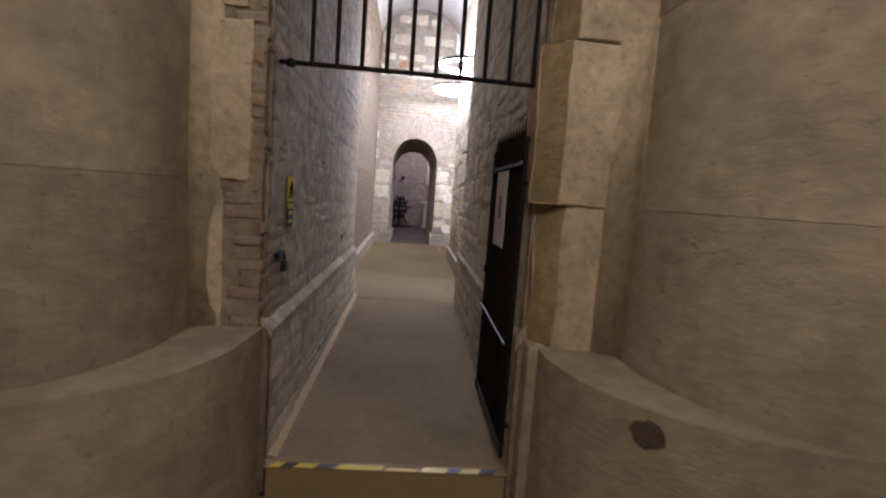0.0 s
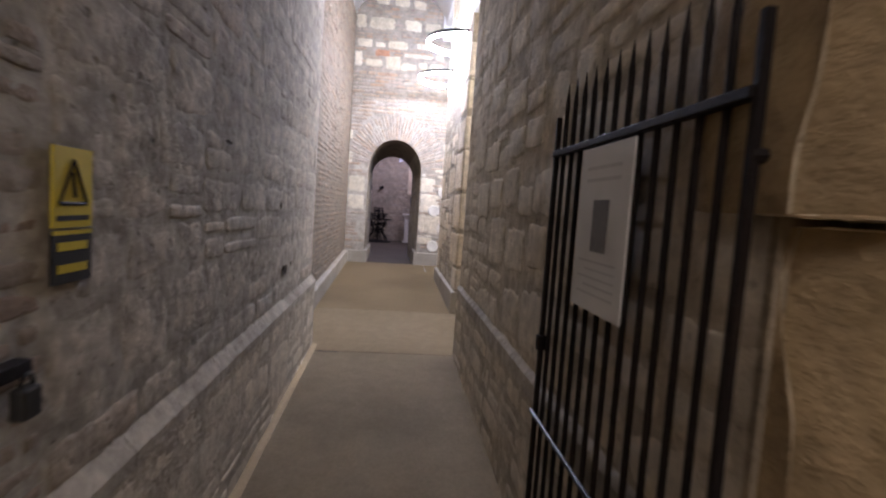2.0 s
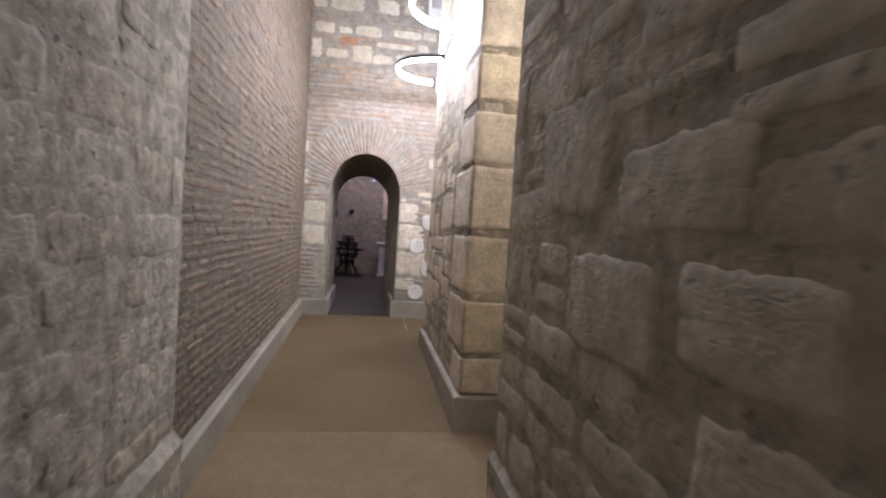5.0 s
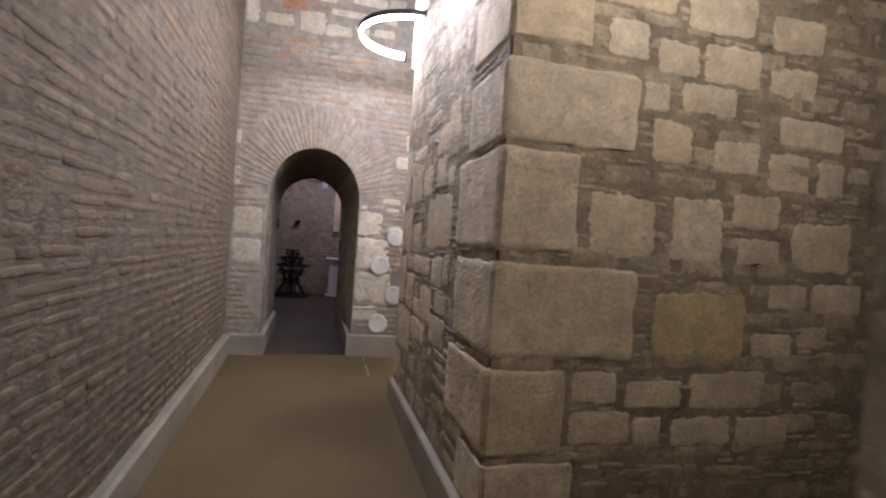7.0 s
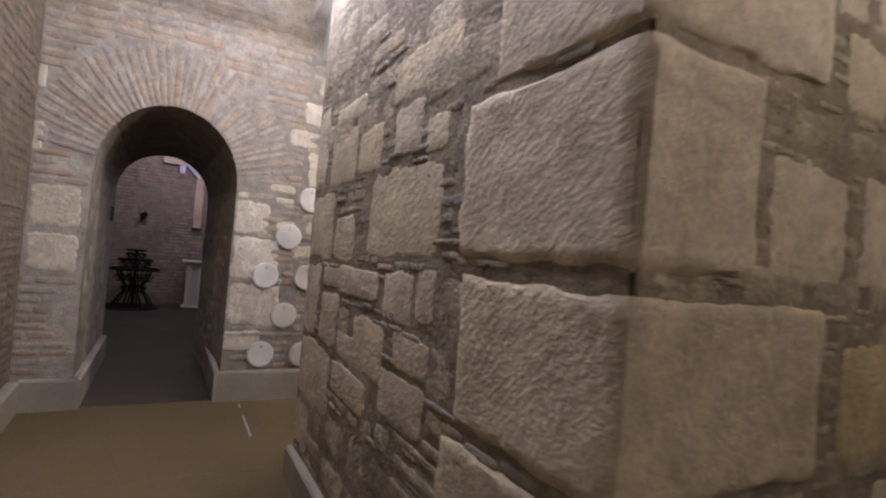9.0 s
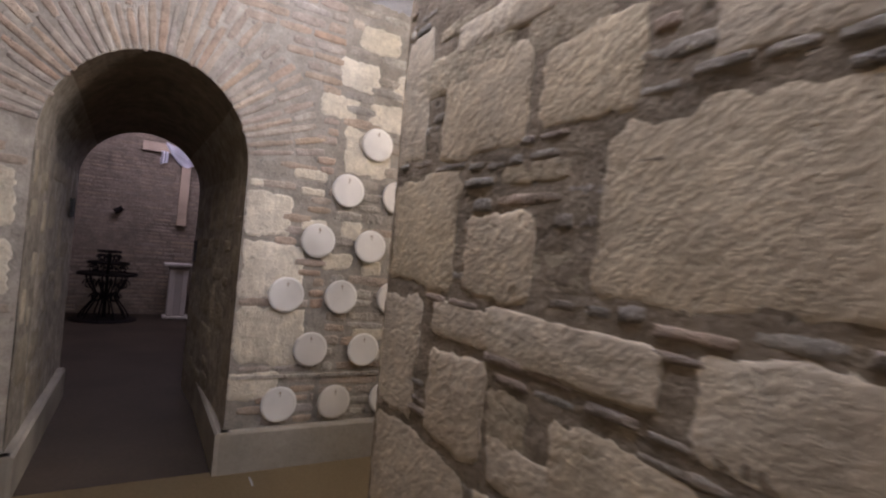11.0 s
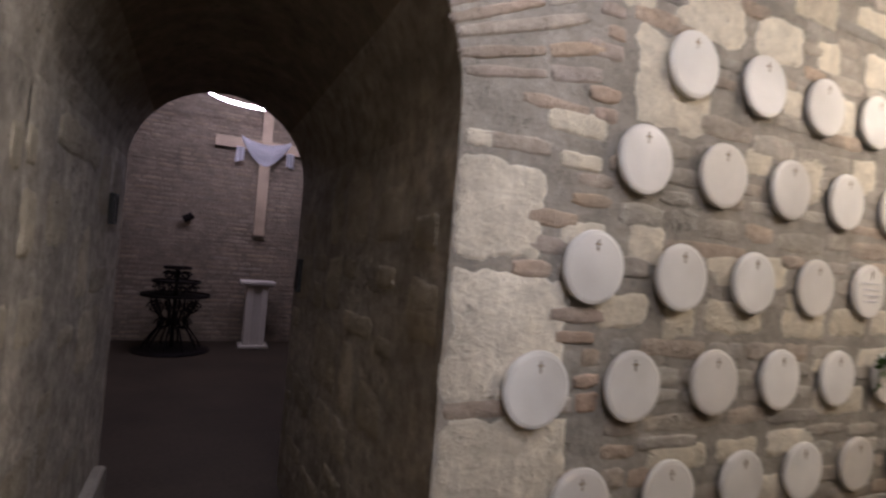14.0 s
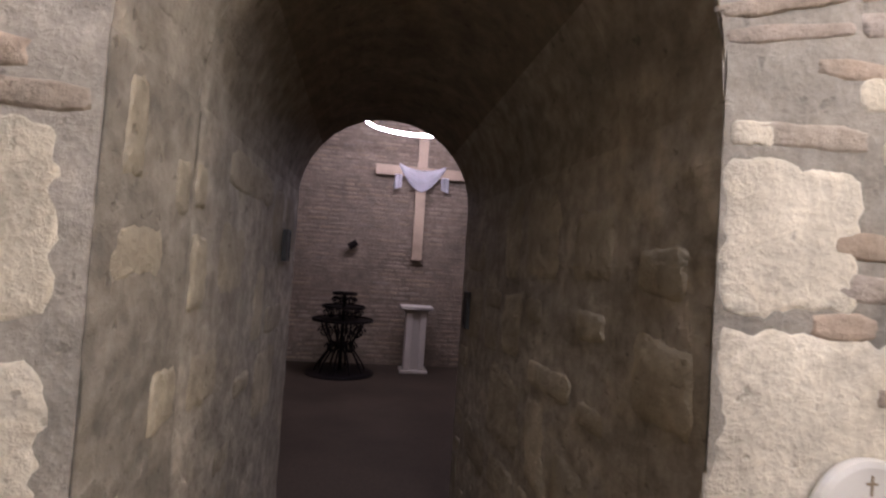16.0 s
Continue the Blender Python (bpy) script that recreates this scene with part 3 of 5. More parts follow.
def flank(side, name, cx, cy, r, px, py, pr, inner):
    """Half-round flank: drums on a wider curved plinth, both ending at the jamb. side: 1 for +x."""
    ob = empty(name, "smooth rounded limestone flank on a curved projecting plinth", "wall", kind="structure")
    plinth = arc(px, py, pr, 180, 290) if side > 0 else arc(px, py, pr, 0, -110)
    plinth = [(inner, Y0 + 0.02)] + [p for p in plinth if p[1] < Y0] + [(side * 3.2, plinth[-1][1]), (side * 3.2, Y0 + 0.02)]
    bm = prism(bmesh.new(), plinth, GROUND, LEDGE)
    top = [e for e in bm.edges if all(abs(v.co.z - LEDGE) < 1e-5 for v in e.verts) and all(v.co.y < Y0 + 0.01 for v in e.verts)]
    bmesh.ops.bevel(bm, geom=top, offset=0.018, segments=2, affect="EDGES")
    part("plinth", bm, M_ASHLAR, ob)
    z = LEDGE
    for k, zt in enumerate((1.268, 2.02, 2.75, 3.6)):
        drum = arc(cx, cy, r - 0.002 * (k % 2), 176, 290) if side > 0 else arc(cx, cy, r - 0.002 * (k % 2), 4, -110)
        drum = [(cx - side * r, Y0 + 0.02)] + [p for p in drum if p[1] < Y0] + [(side * 3.2, drum[-1][1]), (side * 3.2, Y0 + 0.02)]
        bm = prism(bmesh.new(), drum, z + 0.001, zt - 0.001)
        rim = [e for e in bm.edges if abs(e.verts[0].co.z - e.verts[1].co.z) < 1e-5 and all(v.co.y < Y0 + 0.01 for v in e.verts)]
        bmesh.ops.bevel(bm, geom=rim, offset=0.0035, segments=1, affect="EDGES")
        part("stone_drum", bm, M_ASHLAR, ob)
        z = zt
    return ob


east_flank = flank(1, "wall_flank_east", 1.78, 1.98, 0.865, 1.45, 2.10, 0.86, 0.59)
flank(-1, "wall_flank_west", -1.72, 1.98, 0.80, -1.44, 2.05, 0.80, -0.63)

def plinth_patch(parent, cx, cy, r, ang, z, w, h):
    """A dark patch on the curved plinth, thin and following the curve."""
    bm = bmesh.new()
    n = 20
    rim, sr = [], random.Random(5)
    mid = bm.verts.new((cx + (r + 0.0025) * math.cos(radians(ang)), cy + (r + 0.0025) * math.sin(radians(ang)), z))
    for i in range(n):
        a = 2 * math.pi * i / n
        k = sr.uniform(0.85, 1.1)
        t = radians(ang) + w * k * math.cos(a) / r
        rim.append(bm.verts.new((cx + (r + 0.002) * math.cos(t), cy + (r + 0.002) * math.sin(t), z + h * k * math.sin(a))))
    for i in range(n):
        bm.faces.new((mid, rim[i], rim[(i + 1) % n]))
    part("worn_hollow", bm, M_MARK_SHADE, parent, "dark patch on the stone")


def rough_part(name, bm, mat, parent, broken=None):
    ob = part(name, bm, mat, parent, smooth=True)
    if broken:
        ob.data.materials.append(M_BROKEN)
        for f in ob.data.polygons:
            if f.center.x < broken and f.normal.x < -0.35:
                f.material_index = 1
    ob.data.set_sharp_from_angle(angle=radians(38))
    return ob


# the jambs: stacked blocks with broken edges, set on the plinth
def rough_block(x0, x1, y0, y1, z0, z1, r, amount=0.012, cuts=5, cx=0.0, cy=0.0, wear=None):
    bm = bx(x0, x1, y0, y1, z0, z1)
    bmesh.ops.subdivide_edges(bm, edges=bm.edges[:], cuts=cuts, use_grid_fill=True)
    seed = Vector((r.uniform(0, 50), r.uniform(0, 50), r.uniform(0, 50)))
    c = Vector(((x0 + x1) / 2, (y0 + y1) / 2, (z0 + z1) / 2))
    hx, hy, hz = (x1 - x0) / 2, (y1 - y0) / 2, (z1 - z0) / 2
    for v in bm.verts:
        p = v.co - c
        edge = sum((abs(abs(q) - h) < 1e-4) for q, h in zip(p, (hx, hy, hz)))
        n = noise.noise_vector(v.co * 5 + seed) * amount + noise.noise_vector(v.co * 17 + seed) * amount * 0.5
        v.co += n
        if cx and v.co.x - x0 < cx:
            v.co.y += noise.noise(v.co * 7 + seed) * 0.03 + noise.noise(v.co * 19 + seed) * 0.012
            v.co.y = max(v.co.y, y0 + (1 - max(0, v.co.x - x0) / cx) * cy * (0.8 + 0.5 * noise.noise(Vector((seed.x, 0, v.co.z * 3)))))
        if edge >= 2:
            v.co -= Vector((p.x / hx, p.y / hy, p.z / hz * 0.4)) * (wear or amount) * (0.9 + noise.noise(v.co * 9 + seed) * 0.8)
    return bm


plinth_patch(east_flank, 1.45, 2.10, 0.86, 221.2, 0.545, 0.058, 0.05)
jr = random.Random(3)
jamb_e = empty("wall_jamb_east", "pale worn limestone jamb blocks with broken edges beside the passage", "wall", kind="structure")
for z0, z1, y_f, x_in in ((LEDGE, 1.262, Y0 - 0.135, WR + 0.025), (1.262, 1.95, Y0 - 0.15, WR - 0.02), (1.952, 2.7, Y0 - 0.14, WR + 0.015), (2.71, 3.6, Y0 - 0.15, WR + 0.0)):
    rough_part("jamb_block", rough_block(x_in, 0.915, y_f, Y0 + 0.20, z0, z1 - 0.006, jr, 0.008, 15, 0.10, 0.15), M_JAMB, jamb_e, x_in + 0.095)
jamb_w = empty("wall_jamb_west", "worn jamb of limestone blocks and bricks beside the passage", "wall", kind="structure")
for x0, x1, z0, z1 in ((-0.96, -0.80, LEDGE, 1.23), (-0.96, -0.70, 1.27, 1.94), (-0.96, -0.72, 1.98, 2.7), (-0.96, -0.69, 2.72, 3.6)):
    rough_part("jamb_block", rough_block(x0, x1, Y0 - 0.055, Y0 + 0.16, z0, z1, jr, 0.012, 5), M_JAMB, jamb_w)
z = LEDGE + 0.01
k = 0
while z < 3.5:
    h = jr.uniform(0.03, 0.055)
    x_in = WL + jr.uniform(-0.02, 0.004)
    rough_part("jamb_brick", rough_block(-0.82 + jr.uniform(-.03, .06), x_in, Y0 - 0.04 + jr.uniform(-.008, .008), Y0 + 0.12, z, z + h, jr, 0.006, 5), M_JBRICK, jamb_w)
    z += h + jr.uniform(0.010, 0.022)
    k += 1
structure("wall_jamb_west_core", bx(-0.95, WL - 0.012, Y0 - 0.036, Y0 + 0.1, LEDGE, 3.6), M_MORTAR, "mortar core of the worn jamb")
part("plinth_end", bx(0.545, 0.60, Y0 - 0.13, Y0 + 0.04, GROUND, LEDGE + 0.006, bevel=0.012), M_ASHLAR, jamb_e)

# smeared plaster rounds off the corners between jambs and flanks
rough_part("joint_mortar", rough_block(WR + 0.125, 0.914, Y0 - 0.124, Y0 + 0.1, 1.22, 1.30, random.Random(8), 0.010, 13), M_JAMB, jamb_e)
for owner, side, xc, yc in ((jamb_e, 1, 0.918, Y0 - 0.149), (jamb_w, -1, -0.925, Y0 - 0.05)):
    hollow = [(xc + side * 0.02, yc + 0.04), (xc - side * 0.10, yc + 0.04)] + [(xc - side * 0.10 * (1 - math.sin(radians(a))), yc - 0.10 * (1 - math.cos(radians(a)))) for a in range(0, 91, 10)] + [(xc + side * 0.02, yc - 0.10)]
    part("plaster_fillet", prism(bmesh.new(), hollow, LEDGE + 0.002, 3.59), M_JAMB, owner, smooth=True)

# the step with its warning tape
step = empty("step", "low concrete step with worn yellow and black tape", "step", kind="structure")
part("step_block", bx(WL + 0.05, WR - 0.02, Y0 - 0.06, Y0 - 0.022, GROUND, -0.004, bevel=0.008), M_FLOOR, step)
part("tread", bx(WL + 0.045, WR - 0.015, Y0 - 0.068, Y0 - 0.0, -0.004, 0.003), M_FLOOR, step)
n = 0
for a, b, m in ((-0.56, -0.51, M_YELLOW), (-0.51, -0.45, M_BLACK), (-0.45, -0.36, M_YELLOW), (-0.36, -0.28, M_BLACK), (-0.26, -0.06, M_YELLOW), (-0.04, 0.10, M_YELLOW), (0.12, 0.24, M_YELLOW), (0.24, 0.30, M_BLACK), (0.30, 0.39, M_YELLOW), (0.39, 0.46, M_BLACK)):
    s = 0.012
    front, back = Y0 - 0.069, Y0 - 0.026 - (0.02 if a > -0.25 and b < 0.15 else 0)
    bm = prism(bmesh.new(), [(a - s, front), (b - s, front), (b + s, back), (a + s, back)], 0.0034, 0.0052)
    part("tape", bm, m, step)

# ---- plinths and base boards along the passage ----
for name, x0, x1, ye in (("wall_plinth_left", WL - 0.05, WL + 0.045, YL), ("wall_plinth_right", WR - 0.018, WR + 0.05, YR)):
    bm = bmesh.new()
    xi, xo = (x1, x0) if x1 < 0 else (x0, x1)
    sgn = 1 if xi < 0 else -1
    xi -= sgn * 0.012
    # a sloped weathering runs along its top
    pts = [(xo, -0.15), (xi, -0.15), (xi, LEDGE - 0.05), (xi - sgn * 0.012, LEDGE - 0.02), (xi - sgn * 0.045, LEDGE + 0.012), (xo, LEDGE + 0.012)]
    g = [[bm.verts.new((px_, y, pz)) for px_, pz in pts] for y in (Y0 - 0.02, ye + 0.004)]
    for i in range(len(pts)):
        j = (i + 1) % len(pts)
        bm.faces.new((g[0][i], g[0][j], g[1][j], g[1][i]))
    bm.faces.new(g[0]), bm.faces.new(g[1][::-1])
    plinth = structure(name, bm, M_MORTAR, "projecting low stone plinth with a sloped top")
    # capping stones
    y = Y0
    up = 0.014 if xi < 0 else 0.045
    cr = random.Random(len(name))
    while y < ye - 0.05:
        ln_ = min(cr.uniform(0.45, 0.8), ye - y)
        b2 = bmesh.new()
        c = [(xi + sgn * 0.010, LEDGE - 0.058), (xi + sgn * 0.010, LEDGE - 0.035 + up), (xi - sgn * 0.034, LEDGE + 0.018 + up), (xo, LEDGE + 0.018 + up), (xo, LEDGE - 0.058)]
        gg = [[b2.verts.new((px_, yy, pz)) for px_, pz in c] for yy in (y + 0.0008, y + ln_ - 0.0008)]
        for i in range(5):
            j = (i + 1) % 5
            b2.faces.new((gg[0][i], gg[0][j], gg[1][j], gg[1][i]))
        b2.faces.new(gg[0]), b2.faces.new(gg[1][::-1])
        bmesh.ops.subdivide_edges(b2, edges=[e for e in b2.edges if abs(e.verts[0].co.y - e.verts[1].co.y) > 0.1], cuts=14, use_grid_fill=True)
        for v in b2.verts:
            if v.co.z > LEDGE - 0.05:
                wear = noise.noise(v.co * 9) * 0.004 + noise.noise(v.co * 31) * 0.004
                v.co += Vector((sgn * wear * 0.6, 0, wear))
        part("capping_stone", b2, M_CAP, plinth, smooth=True).data.set_sharp_from_angle(angle=radians(32))
        y += ln_
    if xi < 0:
        base = plane_frame((xi, 0, 0), (0, 1, 0), (1, 0, 0))
    else:
        base = plane_frame((xi, 0, 0), (0, 1, 0), (-1, 0, 0))
    relief(plinth, "mortar_bed", base, Y0, ye, -0.05, LEDGE - 0.058, M_WBED, 0.0065, 0.004, 0.016, seed=len(name))
    lay(plinth, "stone", "stone", coursed(Y0 + 0.01, ye, -0.02, LEDGE - 0.065, (0.12, 0.2), (0.18, 0.45), 0.02, r=cr), base, M_WSTONE, 0.0095)


def skirting(name, pts, z_top, depth, label):
    """A base board of stone along a line of (x, y), its foot on the floor; depth goes to the left of the line."""
    bm = bmesh.new()
    for (xa, ya), (xb, yb) in zip(pts, pts[1:]):
        d = Vector((xb - xa, yb - ya, 0)).normalized()
        nrm = Vector((-d.y, d.x, 0)) * depth
        rows_ = []
        for x, y in ((xa, ya), (xb, yb)):
            zf = ramp(y) - 0.01
            zt = z_top(y)
            o = Vector((x, y, 0))
            rows_.append([bm.verts.new(o + Vector((0, 0, zf))), bm.verts.new(o + Vector((0, 0, zt - 0.012))), bm.verts.new(o + nrm * 0.18 + Vector((0, 0, zt))), bm.verts.new(o + nrm + Vector((0, 0, zt))), bm.verts.new(o + nrm + Vector((0, 0, zf)))])
        a, b = rows_
        for i in range(5):
            j = (i + 1) % 5
            bm.faces.new((a[i], a[j], b[j], b[i]))
        bm.faces.new(a), bm.faces.new(b[::-1])
    return structure(name, bm, M_BASE, label)


skirting("baseboard_brick_wall", [(BRICK + 0.070, YL), (BRICK + 0.070, END - 0.05)], lambda y: ramp(y) + 0.20, 0.12, "smooth pale stone base along the brick wall")
skirting("baseboard_pier_front", [(5.4, PF - 0.048), (PIER + 0.008, PF - 0.048)], lambda y: 0.36, -0.06, "smooth pale stone base round the pier")
skirting("baseboard_pier_side", [(PIER - 0.05, PE), (PIER - 0.05, PF - 0.05)], lambda y: 0.36, 0.06, "smooth pale stone base round the pier")
skirting("baseboard_end_right", [(5.4, END - 0.055), (AX1 - 0.02, END - 0.055)], lambda y: 0.45, -0.06, "pale stone base under the plaques")
skirting("baseboard_end_left", [(AX0 + 0.03, END - 0.055), (BRICK + 0.06, END - 0.055)], lambda y: 0.43, -0.06, "pale stone base beside the arch")
skirting("baseboard_tunnel_right", [(AX1 - 0.045, END - 0.053), (TX1 - 0.05, TUN - 0.1)], lambda y: 0.45, -0.07, "pale stone base along the tunnel")
skirting("baseboard_tunnel_left", [(AX0 + 0.05, END - 0.053), (TX0 + 0.05, TUN - 0.1)], lambda y: 0.43, 0.07, "pale stone base along the tunnel")

bm = bmesh.new()
g = [[bm.verts.new((x, y, ramp(y) + z)) for x, z in ((WL + 0.02, -0.01), (WL + 0.080, -0.01), (WL + 0.080, 0.001), (WL + 0.05, 0.010), (WL + 0.02, 0.014))] for y in (Y0 + 0.02, YL - 0.01)]
for i in range(5):
    bm.faces.new((g[0][i], g[0][(i + 1) % 5], g[1][(i + 1) % 5], g[1][i]))
bm.faces.new(g[0]), bm.faces.new(g[1][::-1])
structure("trim_cement_fillet", bm, M_FLOORP, "pale cement fillet along the foot of the plinth")

# joints, a crack and a strip of pale tape in the floor
def floor_strip(name, x0, x1, y0, y1, mat, label, lift=0.0015):
    bm = bmesh.new()
    v = [bm.verts.new((x, y, ramp(y) + lift)) for x, y in ((x0, y0), (x1, y0), (x1, y1), (x0, y1))]
    bmesh.ops.solidify(bm, geom=[bm.faces.new(v)], thickness=0.001)
    return tagged(new(name, mesh_of(name, bm, mat)), label, "floor", kind="structure")


floor_strip("trim_floor_joint", WL, WR, 5.546, 5.552, M_MARK_SHADE, "thin joint across the screed floor")
floor_strip("trim_floor_joint_end", BRICK, PIER, 9.40, 9.406, M_GROUT, "pale joint across the screed floor")
floor_strip("trim_floor_crack", -0.53, -0.38, 5.525, 5.545, M_BLACK, "dark crack in the screed floor", 0.003)
tagged(floor_strip("floor_tape", 0.565, 0.58, 9.86, 10.25, M_PAPER, "thin strip of pale tape on the floor", 0.003), category="tape")
floor_strip("floor_tape_end", 0.567, 0.579, 10.42, 10.52, M_PAPER, "thin strip of pale tape on the floor", 0.003)

# ---- ring lamps ----
def ring_lamp(name, at, radius, mat, half=True, hang=0.0, tall=0.030, cover=1.0):
    """A horizontal ring of light: half a ring on a wall bracket, or a whole one on rods."""
    ob = empty(name, "black metal ring lamp with a glowing cool white band" if half else "round hanging ring lamp with a glowing white band", "lamp", group="ring lamps", at=at)
    a0, a1 = (90, 270) if half else (0, 360)
    n = 28 if half else 48
    ring = [(radius * math.cos(radians(a0 + (a1 - a0) * i / n)), radius * math.sin(radians(a0 + (a1 - a0) * i / n)), 0) for i in range(n + (1 if half else 0))]
    # the half rings shine inwards and down from a metal band; the hanging ones outwards
    lit, shell = (0.975, 1.02) if half else (1.02, 0.965)
    part("light_band", sweep(bmesh.new(), [(x * lit, y * lit, 0) for x, y, _ in ring], (0.009 if half else 0.012, tall), 8, not half), mat, ob, "glowing white band")
    part("ring_frame", sweep(bmesh.new(), [(x * shell, y * shell, 0.010 + tall * (1 - cover) if half else 0.0) for x, y, _ in ring], (0.005, tall * cover if half else tall * 0.35), 6, not half), M_DARK, ob, "black metal ring")
    if half:
        for y in (-radius, radius):
            part("wall_plate", bx(-0.014, 0.010, y - 0.03, y + 0.03, -0.04, 0.04, bevel=0.004), M_DARK, ob)
    else:
        for k in range(3):
            a = radians(120 * k + 20)
            part("rod", rod(bmesh.new(), (radius * 0.96 * math.cos(a), radius * 0.96 * math.sin(a), 0), (0.02 * math.cos(a), 0.02 * math.sin(a), hang), 0.004, 5), M_DARK, ob)
    return ob


ring_lamp("ring_lamp", (PIER - 0.012, 7.78, 3.20), 0.43, M_LED, cover=0.8)
ring_lamp("ring_lamp", (PIER - 0.012, 9.36, 3.17), 0.45, M_LEDF, cover=0.8)
ring_lamp("hanging_ring_lamp", (0.25, 15.1, 3.02), 0.55, M_LEDC, False, 1.18, 0.018)
# three more, out of view, added to light the entrance and side passages
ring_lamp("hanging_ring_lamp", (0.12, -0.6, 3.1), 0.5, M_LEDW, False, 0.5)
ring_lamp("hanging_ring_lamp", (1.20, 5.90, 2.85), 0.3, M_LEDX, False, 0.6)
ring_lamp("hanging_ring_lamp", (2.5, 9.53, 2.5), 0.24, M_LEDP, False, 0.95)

# ---- entrance grating and gate ----
grating = empty("grating", "black iron grating of upright bars over the entrance", "grating")
part("crossbar", sweep(bmesh.new(), [(WL - 0.03, Y0 + 0.09, 1.806), (0.0, Y0 + 0.07, 1.80), (WR + 0.08, Y0 + 0.05, 1.785)], 0.011, 8), M_IRON, grating)
for k in range(10):
    x = -0.486 + k * 0.1098
    z = 1.80 - 0.012 * x
    part("bar", rod(bmesh.new(), (x, Y0 + 0.07 - 0.02 * x, z - 0.012), (x, Y0 + 0.07 - 0.02 * x, 3.5), 0.010, 8), M_IRON, grating)
for x, z in ((WL + 0.06, 1.803), (WR + 0.03, 1.787)):
    part("bolt", lathe(bmesh.new(), [(0.012, -0.018), (0.02, -0.012), (0.02, 0.012), (0.012, 0.018)], 8, (x, Y0 + 0.07 - 0.02 * x, z)), M_IRON, grating)
part("top_bar", rod(bmesh.new(), (WL - 0.03, Y0 + 0.07, 3.5), (WR + 0.09, Y0 + 0.07, 3.5), 0.012, 8), M_IRON, grating)

gate = empty("iron_gate", "black iron bar gate standing open against the stone wall", "gate", at=(WR - 0.033, 0, 0))
GY0, GY1 = 2.315, 3.235


def gate_part(name, bm, mat=None, label=""):
    return part(name, bm, mat or M_IRON, gate, label)


for z in (0.075, 1.442):
    gate_part("rail", bx(-0.015, 0.010, GY0, GY1, z - 0.010, z + 0.010, bevel=0.003))
for y in (GY0, GY1):
    gate_part("stile", bx(-0.008, 0.008, y - 0.008, y + 0.008, 0.035, 1.56, bevel=0.002))
for k in range(1, 13):
    y = GY0 + (GY1 - GY0) * k / 13
    bm = rod(bmesh.new(), (0, y, 0.05), (0, y, 1.58), 0.0075, 8)
    bmesh.ops.create_cone(bm, cap_ends=True, segments=8, radius1=0.0085, radius2=0.001, depth=0.075, matrix=Matrix.Translation((0, y, 1.612)))
    gate_part("bar", bm)
gate_part("bolt_bar", rod(bmesh.new(), (-0.022, GY0 + 0.02, 0.585), (-0.022, GY1 - 0.02, 0.60), 0.007, 8), M_DARK)
gate_part("hinge", rod(bmesh.new(), (0.0, GY0, 0.2), (0.06, GY0 - 0.03, 0.2), 0.012, 8))
gate_part("hinge", rod(bmesh.new(), (0.0, GY0, 1.35), (0.06, GY0 - 0.03, 1.35), 0.012, 8))
gate_part("latch", bx(-0.018, 0.014, GY1 - 0.02, GY1 + 0.006, 0.80, 0.85, bevel=0.005))
gate_part("foot", rod(bmesh.new(), (0, GY1 - 0.01, 0.015), (0, GY1 - 0.01, 0.06), 0.010, 8))
notice = empty("notice_board", "white printed notice with a grey picture hung on the gate", "notice", at=(WR - 0.050, 0, 0))
part("sheet", bx(-0.003, 0.003, 2.65, 2.945, 1.015, 1.422, bevel=0.001), M_PAPER, notice)
part("picture", bx(-0.0045, -0.003, 2.75, 2.84, 1.163, 1.29), M_PHOTO, notice, "small dark photograph")
for k in range(5):
    part("text_line", bx(-0.0034, -0.003, 2.69, 2.91 - 0.04 * (k % 2), 1.135 - 0.02 * k, 1.141 - 0.02 * k), M_INK, notice)
for k in range(2):
    part("text_line", bx(-0.0034, -0.003, 2.70, 2.90, 1.365 - 0.03 * k, 1.374 - 0.03 * k), M_INK, notice)

# ---- signs and latch on the opposite wall ----
SX = WL + 0.015
sign = empty("warning_sign", "yellow electrical warning sticker with a black triangle", "sign", at=(SX, 2.645, 1.235))
part("sheet", bx(-0.002, 0.002, -0.06, 0.06, -0.075, 0.075), M_YELLOW, sign)
for a, b in (((-0.042, -0.03), (0.0, 0.052)), ((0.0, 0.052), (0.042, -0.03)), ((0.042, -0.03), (-0.042, -0.03))):
    part("triangle_side", rod(bmesh.new(), (0.0022, a[0], a[1]), (0.0022, b[0], b[1]), 0.0035, 4), M_BLACK, sign)
part("bolt_mark", rod(bmesh.new(), (0.0022, -0.004, 0.028), (0.0022, 0.004, -0.018), 0.004, 4), M_BLACK, sign)
part("text_bar", bx(0.002, 0.0028, -0.05, 0.05, -0.062, -0.052), M_BLACK, sign)
sign2 = empty("warning_label", "small black and yellow warning label under the sticker", "sign", at=(SX, 2.645, 1.105))
part("sheet", bx(-0.002, 0.002, -0.06, 0.06, -0.05, 0.05), M_BLACK, sign2)
for z in (0.02, -0.022):
    part("text_bar", bx(0.002, 0.0028, -0.045, 0.045, z - 0.008, z + 0.008), M_YELLOW, sign2)
part("yellow_edge", bx(0.002, 0.0028, -0.06, 0.06, 0.042, 0.05), M_YELLOW, sign2)
hasp = empty("hasp", "black iron hasp with a hanging padlock in the wall", "lock", at=(WL + 0.02, 2.455, 0.932))
part("bar", bx(-0.03, 0.012, -0.055, 0.06, -0.012, 0.014, bevel=0.003), M_IRON, hasp)
